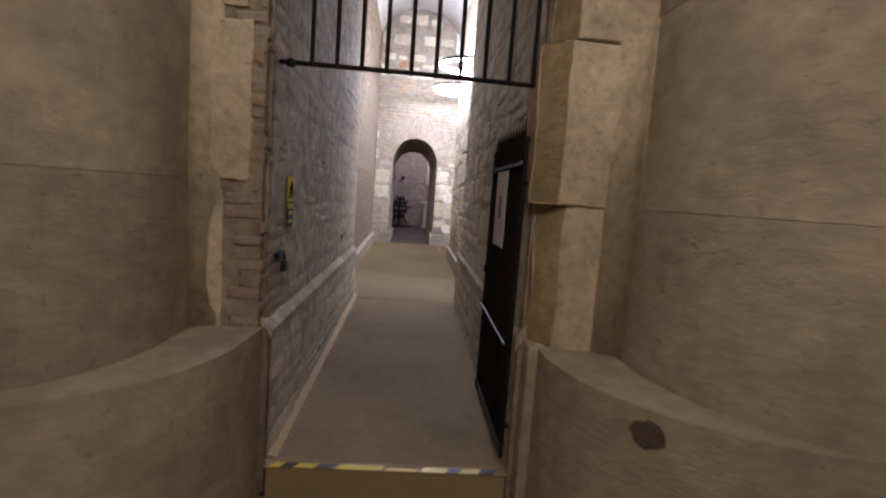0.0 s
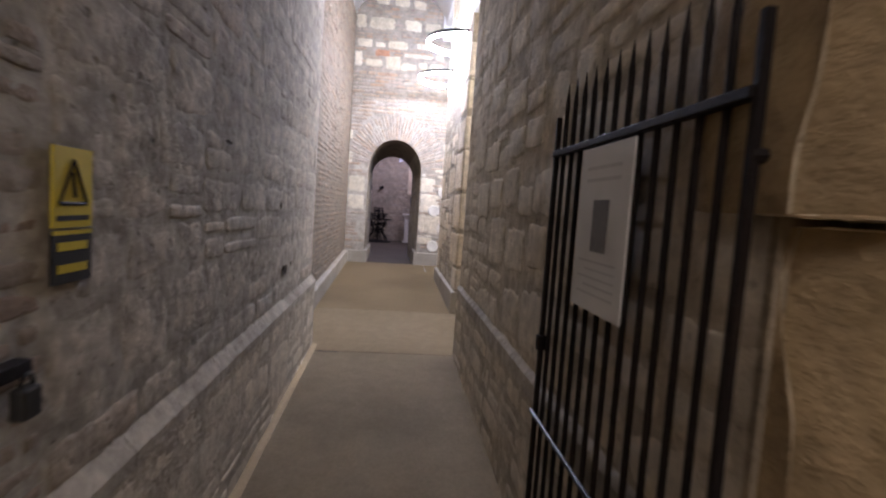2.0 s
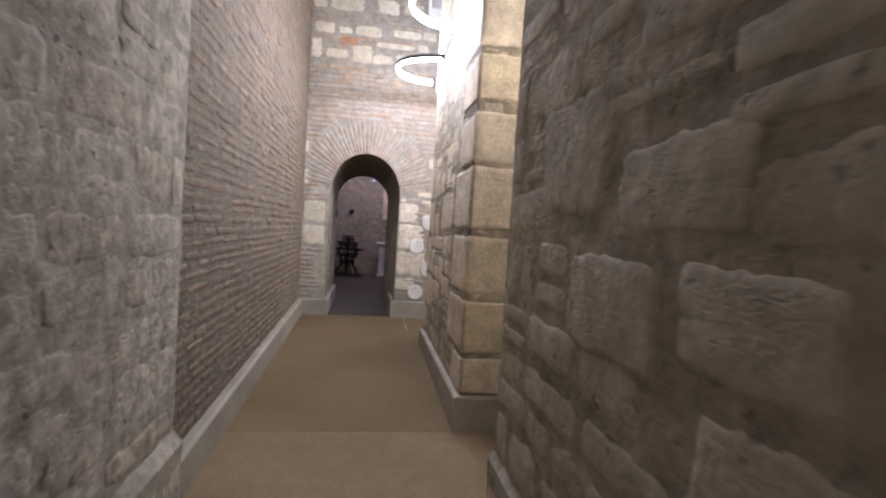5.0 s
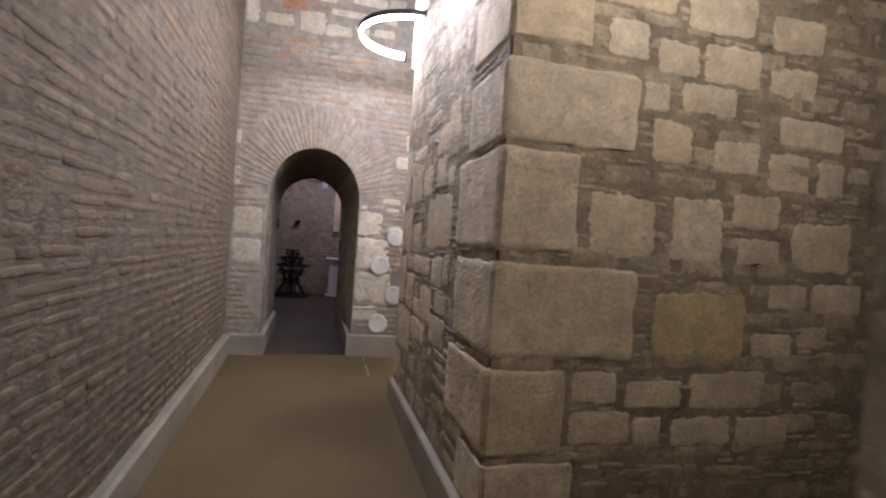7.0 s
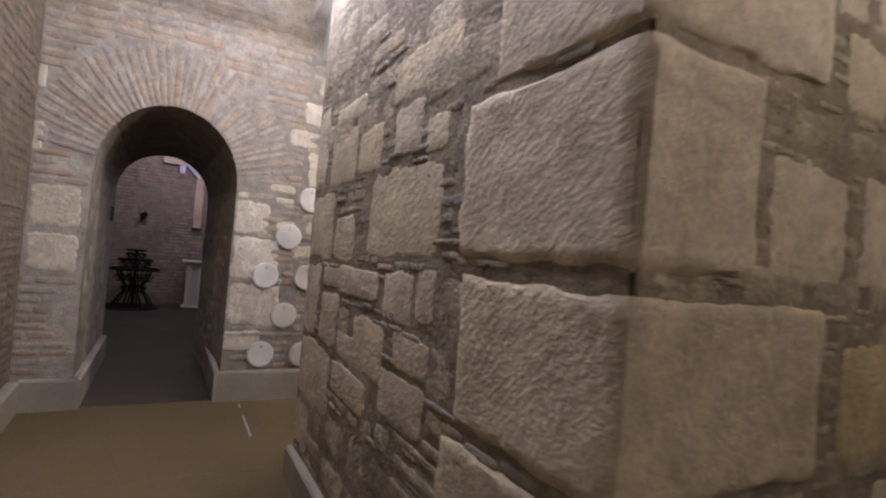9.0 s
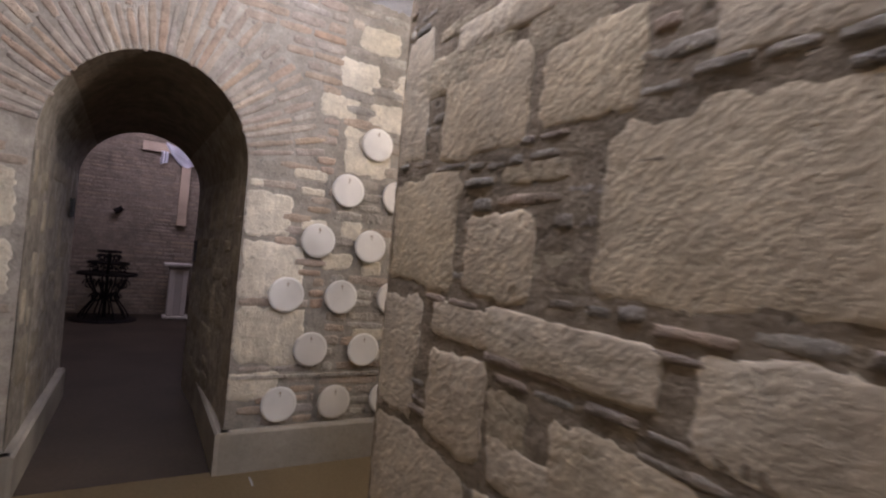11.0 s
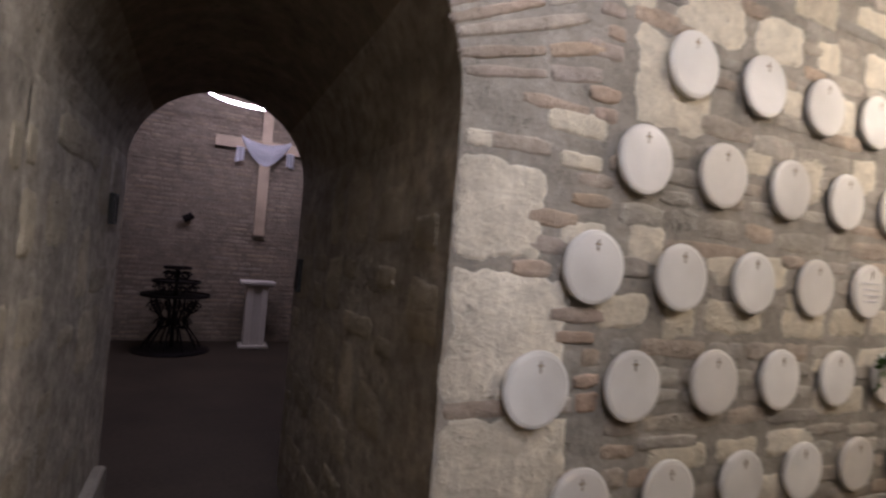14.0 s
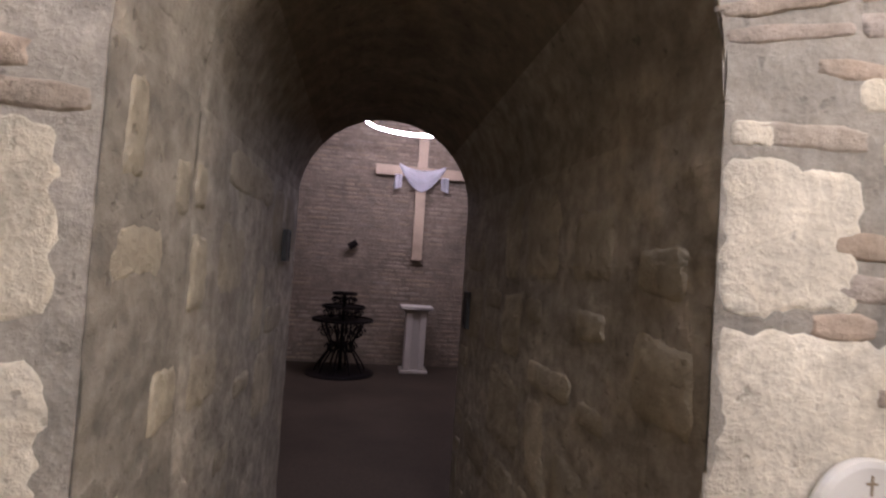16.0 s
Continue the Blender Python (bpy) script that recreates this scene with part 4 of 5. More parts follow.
part("shackle", sweep(bmesh.new(), [(0.012, 0.045 + 0.016 * math.cos(a), -0.03 + 0.022 * math.sin(a)) for a in [math.pi * k / 8 for k in range(9)]], 0.004, 6), M_DARK, hasp)
part("padlock", bx(-0.002, 0.024, 0.022, 0.068, -0.085, -0.03, bevel=0.006), M_DARK, hasp, "dark padlock body")

# ---- plaques on the end wall ----
def plaque(at, mat_cross):
    ob = empty("round_plaque", "round cream stone plaque with a small engraved cross", "plaque", group="round plaques", at=at)
    bm = bmesh.new()
    lathe(bm, [(0.088, 0.0), (0.098, 0.004), (0.101, 0.012), (0.098, 0.019), (0.088, 0.022)], 40)
    bmesh.ops.rotate(bm, verts=bm.verts, cent=(0, 0, 0), matrix=Matrix.Rotation(radians(90), 3, "X"))
    part("disc", bm, M_DISC, ob)
    part("cross_upright", bx(-0.002, 0.002, -0.0235, -0.0219, 0.044, 0.076), mat_cross, ob, "small brown cross")
    part("cross_arm", bx(-0.010, 0.010, -0.0236, -0.0219, 0.061, 0.065), mat_cross, ob)
    return ob


first = None
written = []
for z, x0, n in ((2.145, 1.166, 10), (1.83, 1.013, 11), (1.517, 0.859, 11), (1.20, 0.706, 12), (0.884, 0.868, 11), (0.575, 0.717, 12)):
    for k in range(n):
        x = x0 + 0.3215 * k + rng.uniform(-0.006, 0.006)
        m = pose(x, END - 0.012, z + rng.uniform(-0.005, 0.005), rng.uniform(-1.2, 1.2), rng.uniform(-3, 3), rng.uniform(-1.5, 1.5))
        if first is None:
            first = plaque((0, 0, 0), M_BRASS)
            first.matrix_world = m
        else:
            copy_thing(first, m)
        if (round(z, 2), k) in ((1.52, 4), (1.2, 5)):
            written.append((x, z))
for x, z in written:
    ob = empty("inscription", "faint engraved lines on a plaque", "inscription", at=(x, END - 0.0365, z))
    for k in range(4):
        part("text_line", bx(-0.06 + 0.006 * k, 0.06 - 0.006 * k, -0.0012, 0.0012, 0.03 - 0.022 * k, 0.034 - 0.022 * k), M_INK, ob)


# a thin course that stands out under the fifth row
structure("trim_plaque_course", bx(AX1 + 0.012, 4.4, END - 0.016, END - 0.001, 0.722, 0.742), M_INFILL, "thin projecting course of flat bricks under the plaques")


# ---- flowers by the plaques ----
def leaf_at(ob, p, turn, size, mat):
    bm = bmesh.new()
    rot = Matrix.Rotation(turn, 3, "Y") @ Matrix.Rotation(fr.uniform(-0.7, 0.3), 3, "X")
    outline = ((0, 0, 0), (0.30, -0.1, 0.35), (0.22, -0.16, 0.75), (0, -0.12, 1.0), (-0.22, -0.16, 0.75), (-0.30, -0.1, 0.35))
    bm.faces.new([bm.verts.new(Vector(p) + rot @ Vector(q) * size) for q in outline])
    bmesh.ops.solidify(bm, geom=bm.faces[:], thickness=0.001)
    part("leaf", bm, mat, ob)


def bloom_at(ob, p, radius, mat, petals=9):
    bm = bmesh.new()
    for ring_, m in ((1.0, petals), (0.62, petals - 3), (0.25, 3)):
        for j in range(m):
            a = 2 * math.pi * j / m + ring_ * 3 + fr.uniform(-0.2, 0.2)
            q = Vector((ring_ * math.cos(a), -0.75 + ring_ * 0.7, ring_ * math.sin(a))) * radius
            bmesh.ops.create_icosphere(bm, subdivisions=1, radius=radius * 0.5, matrix=Matrix.Translation(Vector(p) + q) @ Matrix.Rotation(-a, 4, "Y") @ Matrix.Rotation(0.5, 4, "Z") @ Matrix.Diagonal((1.1, 0.3, 0.75, 1)))
    part("bloom", bm, mat, ob)


fr = random.Random(5)
posy = empty("flower_posy", "wreath of green leaves with one lime bloom on a plaque", "flowers", at=(2.315, END - 0.037, 1.20))
for k in range(34):
    a = radians(fr.uniform(25, 205))
    r_ = 0.098 + fr.gauss(0, 0.010)
    leaf_at(posy, (r_ * math.cos(a), -0.004 - fr.uniform(0, 0.02), r_ * math.sin(a)), fr.uniform(0, 6.28), fr.uniform(0.028, 0.046), M_GREEN)
bloom_at(posy, (0.045, -0.03, 0.088), 0.036, M_LIME)
bloom_at(posy, (0.012, -0.026, 0.108), 0.020, M_LIME, 7)

bunch = empty("flower_bunch", "hanging bunch of purple flowers on green stems over a plaque", "flowers", at=(3.295, END - 0.040, 1.18))
for k in range(26):
    v = fr.random()
    bloom_at(bunch, (fr.gauss(0, 0.030 * (1.25 - v * 0.7)), -0.012 - fr.uniform(0, 0.03), 0.07 - 0.20 * v), fr.uniform(0.014, 0.021), M_PURPLE, 6)
for k in range(5):
    part("stem", sweep(bmesh.new(), [(0.012 * (k - 2), -0.01, 0.03), (0.009 * (k - 2), -0.016, 0.10), (0.013 * (k - 2), -0.008, 0.15 + 0.012 * (k % 3))], 0.0022, 6), M_GREEN, bunch)
for k in range(7):
    leaf_at(bunch, (fr.gauss(0, 0.02), -0.012, 0.09 + fr.uniform(0, 0.06)), fr.uniform(-0.6, 0.6), 0.04, M_GREEN)

pale_bunch = empty("white_flowers", "bunch of lime and white flowers resting on the stone base", "flowers", at=(2.20, END - 0.075, 0.455))
for k in range(24):
    a, v = fr.uniform(0, 6.28), fr.random()
    bloom_at(pale_bunch, (0.115 * math.cos(a) * math.sqrt(v), -0.02 + 0.03 * math.sin(a), 0.035 + 0.10 * (1 - v) + fr.uniform(0, 0.02)), fr.uniform(0.020, 0.030), M_PETALS if k % 2 else M_LIME, 7)
for k in range(16):
    leaf_at(pale_bunch, (fr.gauss(0, 0.06), -0.02 + fr.gauss(0, 0.015), 0.0 + fr.uniform(0, 0.04)), fr.uniform(-1.5, 1.5), 0.05, M_GREEN)

# ---- chapel ----
FZ = ramp(END) - 0.004
cross = empty("wall_cross", "large pale wooden cross on the brick wall, draped with white cloth", "cross", at=(0.445, BACK, 0))
part("upright", bx(-0.065, 0.065, -0.10, -0.04, 1.60, 3.35, bevel=0.004), M_WOOD, cross)
part("crossarm", bx(-0.60, 0.60, -0.105, -0.045, 2.68, 2.815, bevel=0.004), M_WOOD, cross)
part("wall_fixing", bx(-0.03, 0.03, -0.042, 0.0, 2.0, 2.06), M_DARK, cross)
bm = bmesh.new()
NU, NV = 24, 10
for side_y in (-0.118,):
    g = []
    for i in range(NU + 1):
        s = i / NU * 2 - 1
        topz = 2.845 - 0.075 * (1 - s * s)
        sag = 0.235 * (1 - abs(s) ** 1.6)
        lo = topz - 0.045 - sag
        g.append([bm.verts.new((s * 0.30, side_y - 0.02 * math.sin(math.pi * j / NV) - 0.008 * math.sin(j * 2.2 + abs(s) * 3), topz + (lo - topz) * j / NV)) for j in range(NV + 1)])
    for i in range(NU):
        for j in range(NV):
            bm.faces.new((g[i][j], g[i + 1][j], g[i + 1][j + 1], g[i][j + 1]))
bmesh.ops.solidify(bm, geom=bm.faces[:], thickness=0.006)
cloth = tagged(new("draped_cloth", mesh_of("draped_cloth", bm, M_CLOTH, True)), "white cloth draped in a swag over the cross arms", "cloth")
cloth.location = (0.445, BACK, 0)
for s in (-1, 1):
    bm = bmesh.new()
    for i in range(7):
        x = s * (0.255 + 0.10 * i / 6)
        w = 0.006 * math.sin(i * 2.5)
        a = [bm.verts.new((x, -0.112 + w, 2.70)), bm.verts.new((x + s * 0.004, -0.112 + w * 2, 2.535 - 0.006 * i))]
        if i:
            bm.faces.new((prev[0], a[0], a[1], prev[1]))
        prev = a
    bmesh.ops.solidify(bm, geom=bm.faces[:], thickness=0.005)
    part("cloth_end", bm, M_CLOTH, cloth)

ped = empty("pedestal", "cream stone pedestal with a fluted shaft and moulded top", "pedestal", at=(0.465, 16.22, FZ))
part("plinth", bx(-0.17, 0.17, -0.14, 0.14, 0.0, 0.04, bevel=0.01), M_PED, ped)
for a, b in ((-0.125, -0.045), (0.045, 0.125)):
    part("side_rib", bx(a, b, -0.11, 0.10, 0.04, 0.74, bevel=0.012), M_PED, ped)
part("recessed_face", bx(-0.045, 0.045, -0.075, 0.09, 0.04, 0.74), M_PED, ped)
part("moulding", bx(-0.145, 0.145, -0.125, 0.125, 0.74, 0.775, bevel=0.012), M_PED, ped)
part("tabletop", bx(-0.20, 0.20, -0.16, 0.16, 0.775, 0.815, bevel=0.008), M_PED, ped)

stand = empty("candle_stand", "black iron candle stand of three round tiers with scrolls", "candle stand", at=(-0.41, 16.0, FZ))
part("base_plate", lathe(bmesh.new(), [(0.40, 0.0), (0.40, 0.012), (0.37, 0.025), (0.05, 0.035)], 32), M_IRON, stand)
part("post", rod(bmesh.new(), (0, 0, 0.03), (0, 0, 0.92), 0.022), M_IRON, stand)
for z, r in ((0.62, 0.355), (0.77, 0.25), (0.925, 0.145)):
    part("tier", lathe(bmesh.new(), [(r - 0.07, 0.0), (r, 0.0), (r, 0.03), (r - 0.006, 0.03), (r - 0.01, 0.010), (0.02, 0.010)], 32, (0, 0, z - 0.01)), M_IRON, stand)
for k in range(10):
    a = radians(36 * k + 8)
    ca, sa = math.cos(a), math.sin(a)
    # bowed legs, and scrolls that carry the tiers
    part("leg", sweep(bmesh.new(), [((0.10 + 0.14 * abs(math.cos(math.pi * q)) ** 1.5 + 0.05 * (1 - q)) * ca, (0.10 + 0.14 * abs(math.cos(math.pi * q)) ** 1.5 + 0.05 * (1 - q)) * sa, 0.02 + 0.60 * q) for q in [i / 12 for i in range(13)]], 0.011, 6), M_IRON, stand)
    for z, r0, rr in ((0.48, 0.20, 0.075), (0.30, 0.12, 0.07), (0.695, 0.18, 0.055), (0.845, 0.10, 0.05)):
        part("scroll", sweep(bmesh.new(), [((r0 + rr * (1 - w / 14) * math.cos(w)) * ca, (r0 + rr * (1 - w / 14) * math.cos(w)) * sa, z + rr * (1 - w / 14) * math.sin(w)) for w in [radians(34 * j) for j in range(15)]], 0.008, 5), M_IRON, stand)

spot = empty("spot_lamp", "small black spot lamp on the brick wall", "lamp", at=(-0.385, BACK, 1.735))
part("mount", bx(-0.03, 0.03, -0.03, 0.004, -0.03, 0.03, bevel=0.004), M_IRON, spot)
part("arm", rod(bmesh.new(), (0, -0.02, 0.02), (0.02, -0.09, 0.05), 0.008), M_IRON, spot)
part("head", rod(bmesh.new(), (-0.045, -0.10, -0.02), (0.055, -0.10, 0.045), 0.042, 14), M_IRON, spot)

for name, x, y, z, sgn, h in (("framed_icon", TX0 + 0.006, 12.08, 1.60, 1, 0.13), ("framed_icon", 0.352, 12.25, 1.36, -1, 0.17)):
    fr_ = empty(name, "small dark framed picture on the tunnel wall", "picture", group="framed icons", at=(x, y, z))
    xa, xb = (0.0, 0.02) if sgn > 0 else (-0.02, 0.0)
    for a in (-0.045, 0.035):
        part("frame_side", bx(xa, xb, a, a + 0.01, -h / 2, h / 2), M_DARK, fr_)
    for a in (-h / 2, h / 2 - 0.01):
        part("frame_rail", bx(xa, xb, -0.035, 0.035, a, a + 0.01), M_DARK, fr_)
    part("image", bx(xa + 0.006, xb - 0.006, -0.036, 0.036, -h / 2 + 0.008, h / 2 - 0.008), M_PHOTO, fr_)

# ---- masonry, piece by piece ----
mr = random.Random(21)


def clear_of(u, v, w, h, cells, pad=0.0):
    return not any(a - pad < u < b + pad and c - pad < v < d + pad for a, b, c, d in cells)


def cells_of(pieces):
    return [(q[0] - q[2] / 2, q[0] + q[2] / 2, q[1] - q[3] / 2, q[1] + q[3] / 2) for q in pieces]


def pieces_of(cells, gap=0.012):
    return [((a + b) / 2, (c + d) / 2, b - a - gap, d - c - gap) for a, b, c, d in cells]


# narrow stretch: rubble half hidden under smeared mortar
base = plane_frame((WL, 0, 0), (0, 1, 0), (1, 0, 0))
relief(wall_left, "mortar_bed", base, Y0 + 0.03, YL, LEDGE - 0.02, TOP + 0.1, M_SMEAR, 0.0060, 0.0050, 0.015, seed=3.3)
lay(wall_left, "brick", "brick", coursed(Y0 + 0.02, 2.58, LEDGE + 0.02, 3.2, (0.05, 0.075), (0.16, 0.30), 0.014, split=0, r=mr), base, M_JBRICK, 0.0085)
lay(wall_left, "stone", "stone", coursed(2.58, YL, LEDGE + 0.02, TOP + 0.2, (0.09, 0.25), (0.14, 0.55), 0.012, r=mr), base, M_RUBBLE, 0.0105, near=lambda p: p[1] + abs(p[0] - 3.6) * 0.3)
base = plane_frame((WR + 0.012, 0, 0), (0, 1, 0), (-1, 0, 0))
relief(wall_right, "mortar_bed", base, Y0 + 0.03, YR, LEDGE - 0.02, TOP + 0.1, M_WBED, 0.0060, 0.0045, 0.014, seed=8.1, low=0.4)
SQUARED = [(3.81, 4.10, 1.50, 1.64), (3.53, 3.775, 1.51, 1.64), (3.87, 4.15, 1.27, 1.46), (3.61, 3.84, 1.235, 1.365), (3.69, 4.03, 0.98, 1.18), (3.42, 3.59, 1.25, 1.38),
           (4.35, 4.72, 1.47, 1.64), (3.84, 4.25, 1.70, 1.85), (3.55, 3.80, 1.67, 1.76), (3.71, 4.01, 0.70, 0.90), (3.32, 3.67, 0.70, 0.95), (3.38, 3.65, 1.03, 1.21),
           (4.20, 4.50, 1.26, 1.43), (4.06, 4.45, 0.96, 1.22), (4.55, 4.95, 1.20, 1.42), (4.78, 5.20, 1.50, 1.82)]
lay(wall_right, "block", "block", pieces_of(SQUARED, 0.0), base, M_WSTONE, 0.0128, spread=(0.9, 1.1))
rest = [p for p in coursed(Y0 + 0.05, YR, LEDGE + 0.02, TOP + 0.2, (0.12, 0.24), (0.16, 0.44), 0.018, r=mr) if clear_of(*p, SQUARED, 0.03)]
lay(wall_right, "stone", "stone", rest, base, M_WSTONE, 0.0115, near=lambda p: p[1] + abs(p[0] - 3.6) * 0.3)

# small broken holes in the two walls, their shade put into dark patches
def broken_hole(parent, x, y, z, w, h, r):
    """A hole's shade as dark colour: a ragged dish, uneven rim, slightly deeper middle."""
    bm = bmesh.new()
    rim = []
    for depth, k in ((0.0165, 1.0), (0.0150, 0.72), (0.0125, 0.3)):
        ring = []
        for i in range(14):
            a = 2 * math.pi * i / 14
            q = k * r.uniform(0.75, 1.15)
            ring.append(bm.verts.new((x + depth, y + 0.75 * w * q * math.cos(a), z + 0.75 * h * q * math.sin(a))))
        rim.append(ring)
    for a, b in zip(rim, rim[1:]):
        for i in range(14):
            j = (i + 1) % 14
            bm.faces.new((a[i], a[j], b[j], b[i]))
    bm.faces.new(rim[-1])
    part("broken_hole", bm, M_MARK_SHADE, parent, "dark ragged patch for the shade in a masonry hole", True)


hr = random.Random(4)
for y, z, w, h in ((4.65, 0.83, 0.07, 0.045), (4.59, 0.84, 0.06, 0.03), (4.46, 1.2, 0.03, 0.035), (4.8, 0.85, 0.02, 0.02), (3.55, 1.43, 0.05, 0.012)):
    broken_hole(wall_left, WL, y, z, w, h, hr)
for y, z, w, h in ((6.29, 1.79, 0.035, 0.045), (7.0, 0.72, 0.03, 0.02), (7.6, 0.4, 0.03, 0.02), (7.86, 1.12, 0.04, 0.012)):
    broken_hole(wall_brick, BRICK, y, z, w, h, hr)

# brick wall
base = plane_frame((BRICK, 0, 0), (0, 1, 0), (1, 0, 0))
relief(wall_brick, "mortar_bed", base, YL, END, 0.16, TOP + 0.1, M_BGROUT, 0.0055, 0.0035, 0.018, seed=5.7)
lay(wall_brick, "brick", "brick", coursed(YL + 0.01, END, 0.16, TOP + 0.2, (0.048, 0.07), (0.13, 0.32), 0.013, split=0, r=mr, wander=0.006), base, M_BRICK, 0.0090, near=lambda p: abs(p[1] - 1.4) + abs(p[0] - 7.0) * 0.4, spread=(0.6, 1.35))

# pier front: the big quoins and blocks first, rubble between
PIECES = [(0.690, 1.345, 1.035, 1.42), (1.43, 1.91, 1.04, 1.35), (1.08, 1.41, 1.465, 1.74), (1.48, 1.76, 1.465, 1.75), (0.690, 1.045, 1.465, 1.885), (0.690, 1.30, 1.905, 2.225),
          (0.690, 1.06, 2.32, 2.62), (0.690, 1.04, 0.64, 0.99), (1.31, 1.43, 2.10, 2.23), (1.36, 1.56, 1.89, 2.07), (1.36, 1.57, 2.27, 2.41), (1.60, 1.90, 2.26, 2.44), (1.95, 2.22, 2.25, 2.39),
          (1.50, 1.78, 2.12, 2.25), (2.03, 2.40, 2.03, 2.165), (1.68, 1.92, 1.88, 2.02), (1.97, 2.22, 1.82, 2.00), (2.26, 2.42, 1.82, 1.98), (1.80, 2.06, 1.635, 1.79), (1.84, 2.07, 1.475, 1.59),
          (2.14, 2.50, 1.455, 1.70), (2.03, 2.25, 1.28, 1.39), (2.28, 2.58, 1.265, 1.41), (1.95, 2.18, 1.06, 1.165)]
PIECES_B = [(2.21, 2.38, 1.10, 1.20), (1.065, 1.275, 0.855, 0.985), (1.315, 1.60, 0.83, 0.945), (1.635, 2.04, 0.82, 0.99), (1.06, 1.35, 0.68, 0.815), (1.56, 1.87, 0.66, 0.79), (1.90, 2.20, 0.65, 0.78),
            (1.37, 1.50, 0.67, 0.79), (1.12, 1.32, 2.31, 2.47), (1.10, 1.45, 2.52, 2.70), (1.50, 1.86, 2.48, 2.66), (1.95, 2.25, 2.46, 2.62), (0.69, 1.15, 2.66, 3.0), (0.69, 1.10, 0.37, 0.61)]
base = plane_frame((0, PF, 0), (1, 0, 0), (0, -1, 0))
relief(wall_pier, "mortar_bed", base, PIER, 3.0, 0.34, 3.0, M_MORTAR, 0.0085, 0.0048, 0.012, seed=1.9, low=0.3)
CORNER = [(1.345, 7.60, 1.030, 1.425), (1.045, 7.64, 1.462, 1.888), (1.30, 7.52, 1.903, 2.240), (1.06, 7.52, 2.31, 2.62), (1.04, 7.66, 0.635, 0.992), (1.10, 7.40, 0.37, 0.612), (1.15, 7.60, 2.66, 3.0)]
qr = random.Random(11)
for xe, ye, za, zb in CORNER:
    d = 0.0165 + qr.uniform(-0.001, 0.002)
    rough_part("quoin", rough_block(PIER - d, xe, PF - d, ye, za, zb, qr, 0.0042, 19, wear=0.011), M_HEWN, wall_pier)
lay(wall_pier, "block", "block", pieces_of([p for p in PIECES + PIECES_B if p[0] > 0.7 and p[:2] != (1.43, 1.91)], -0.014), base, M_HEWN, 0.0135, spread=(0.88, 1.1))
lay(wall_pier, "ochre_block", "block", pieces_of([(1.43, 1.91, 1.04, 1.35)], -0.014), base, M_OCHRE, 0.0145, spread=(1, 1))
small = [p for p in coursed(0.72, 3.8, 0.36, 3.2, (0.07, 0.15), (0.10, 0.30), 0.022, split=0.1, r=mr) if clear_of(*p, PIECES + PIECES_B)]
small += [p for p in coursed(0.72, 2.6, 0.36, 3.0, (0.035, 0.05), (0.06, 0.14), 0.014, split=0, r=mr) if clear_of(*p, PIECES + PIECES_B + cells_of(small))]
lay(wall_pier, "stone", "stone", small, base, M_STONE, 0.0115, near=lambda p: abs(p[0] - 1.4))
# pier side
base = plane_frame((PIER, 0, 0), (0, 1, 0), (-1, 0, 0))
QUOINS = [(PF, ye, za, zb) for xe, ye, za, zb in CORNER] + [
          (7.745, 8.37, 1.44, 1.77), (8.52, 8.80, 1.40, 1.61), (8.83, PE, 1.40, 1.735), (9.00, PE, 1.0, 1.375), (8.65, 8.93, 1.0, 1.25),
          (7.89, 8.15, 1.225, 1.40), (8.10, 8.44, 0.98, 1.20), (7.745, 7.87, 1.255, 1.42), (8.58, 8.98, 1.755, 2.015), (8.27, 8.55, 1.78, 1.97),
          (7.92, 8.16, 1.82, 1.985), (8.24, 8.67, 0.82, 0.965), (8.20, 8.68, 1.275, 1.385), (9.07, PE, 1.775, 2.21), (7.75, 8.02, 1.08, 1.20), (7.70, 8.20, 2.01, 2.17), (7.76, 8.12, 0.90, 1.06), (8.70, PE, 0.66, 0.985), (9.0, PE, 0.40, 0.64), (8.66, 8.93, 1.28, 1.37), (8.37, 8.63, 0.99, 1.10), (8.51, 8.92, 2.05, 2.14), (7.745, 7.89, 1.79, 1.90)]
relief(wall_pier, "mortar_bed", base, PF, PE, 0.34, 3.2, M_MORTAR_LIT, 0.0085, 0.0048, 0.012, seed=6.2, low=0.3)
lay(wall_pier, "block", "block", pieces_of([q for q in QUOINS if q[0] > PF], -0.014), base, M_HEWN, 0.0135, spread=(0.88, 1.1))
side = [p for p in coursed(PF, PE, 0.36, TOP + 0.2, (0.12, 0.24), (0.14, 0.38), 0.016, split=0.3, r=mr) if clear_of(*p, QUOINS)]
lay(wall_pier, "stone", "stone", side, base, M_STONE, 0.012)
filler = [p for p in coursed(PF, PE, 0.36, 3.2, (0.035, 0.055), (0.06, 0.16), 0.012, split=0, r=mr) if clear_of(*p, QUOINS + cells_of(side))]
lay(wall_pier, "brick", "brick", filler, base, M_INFILL, 0.0130)

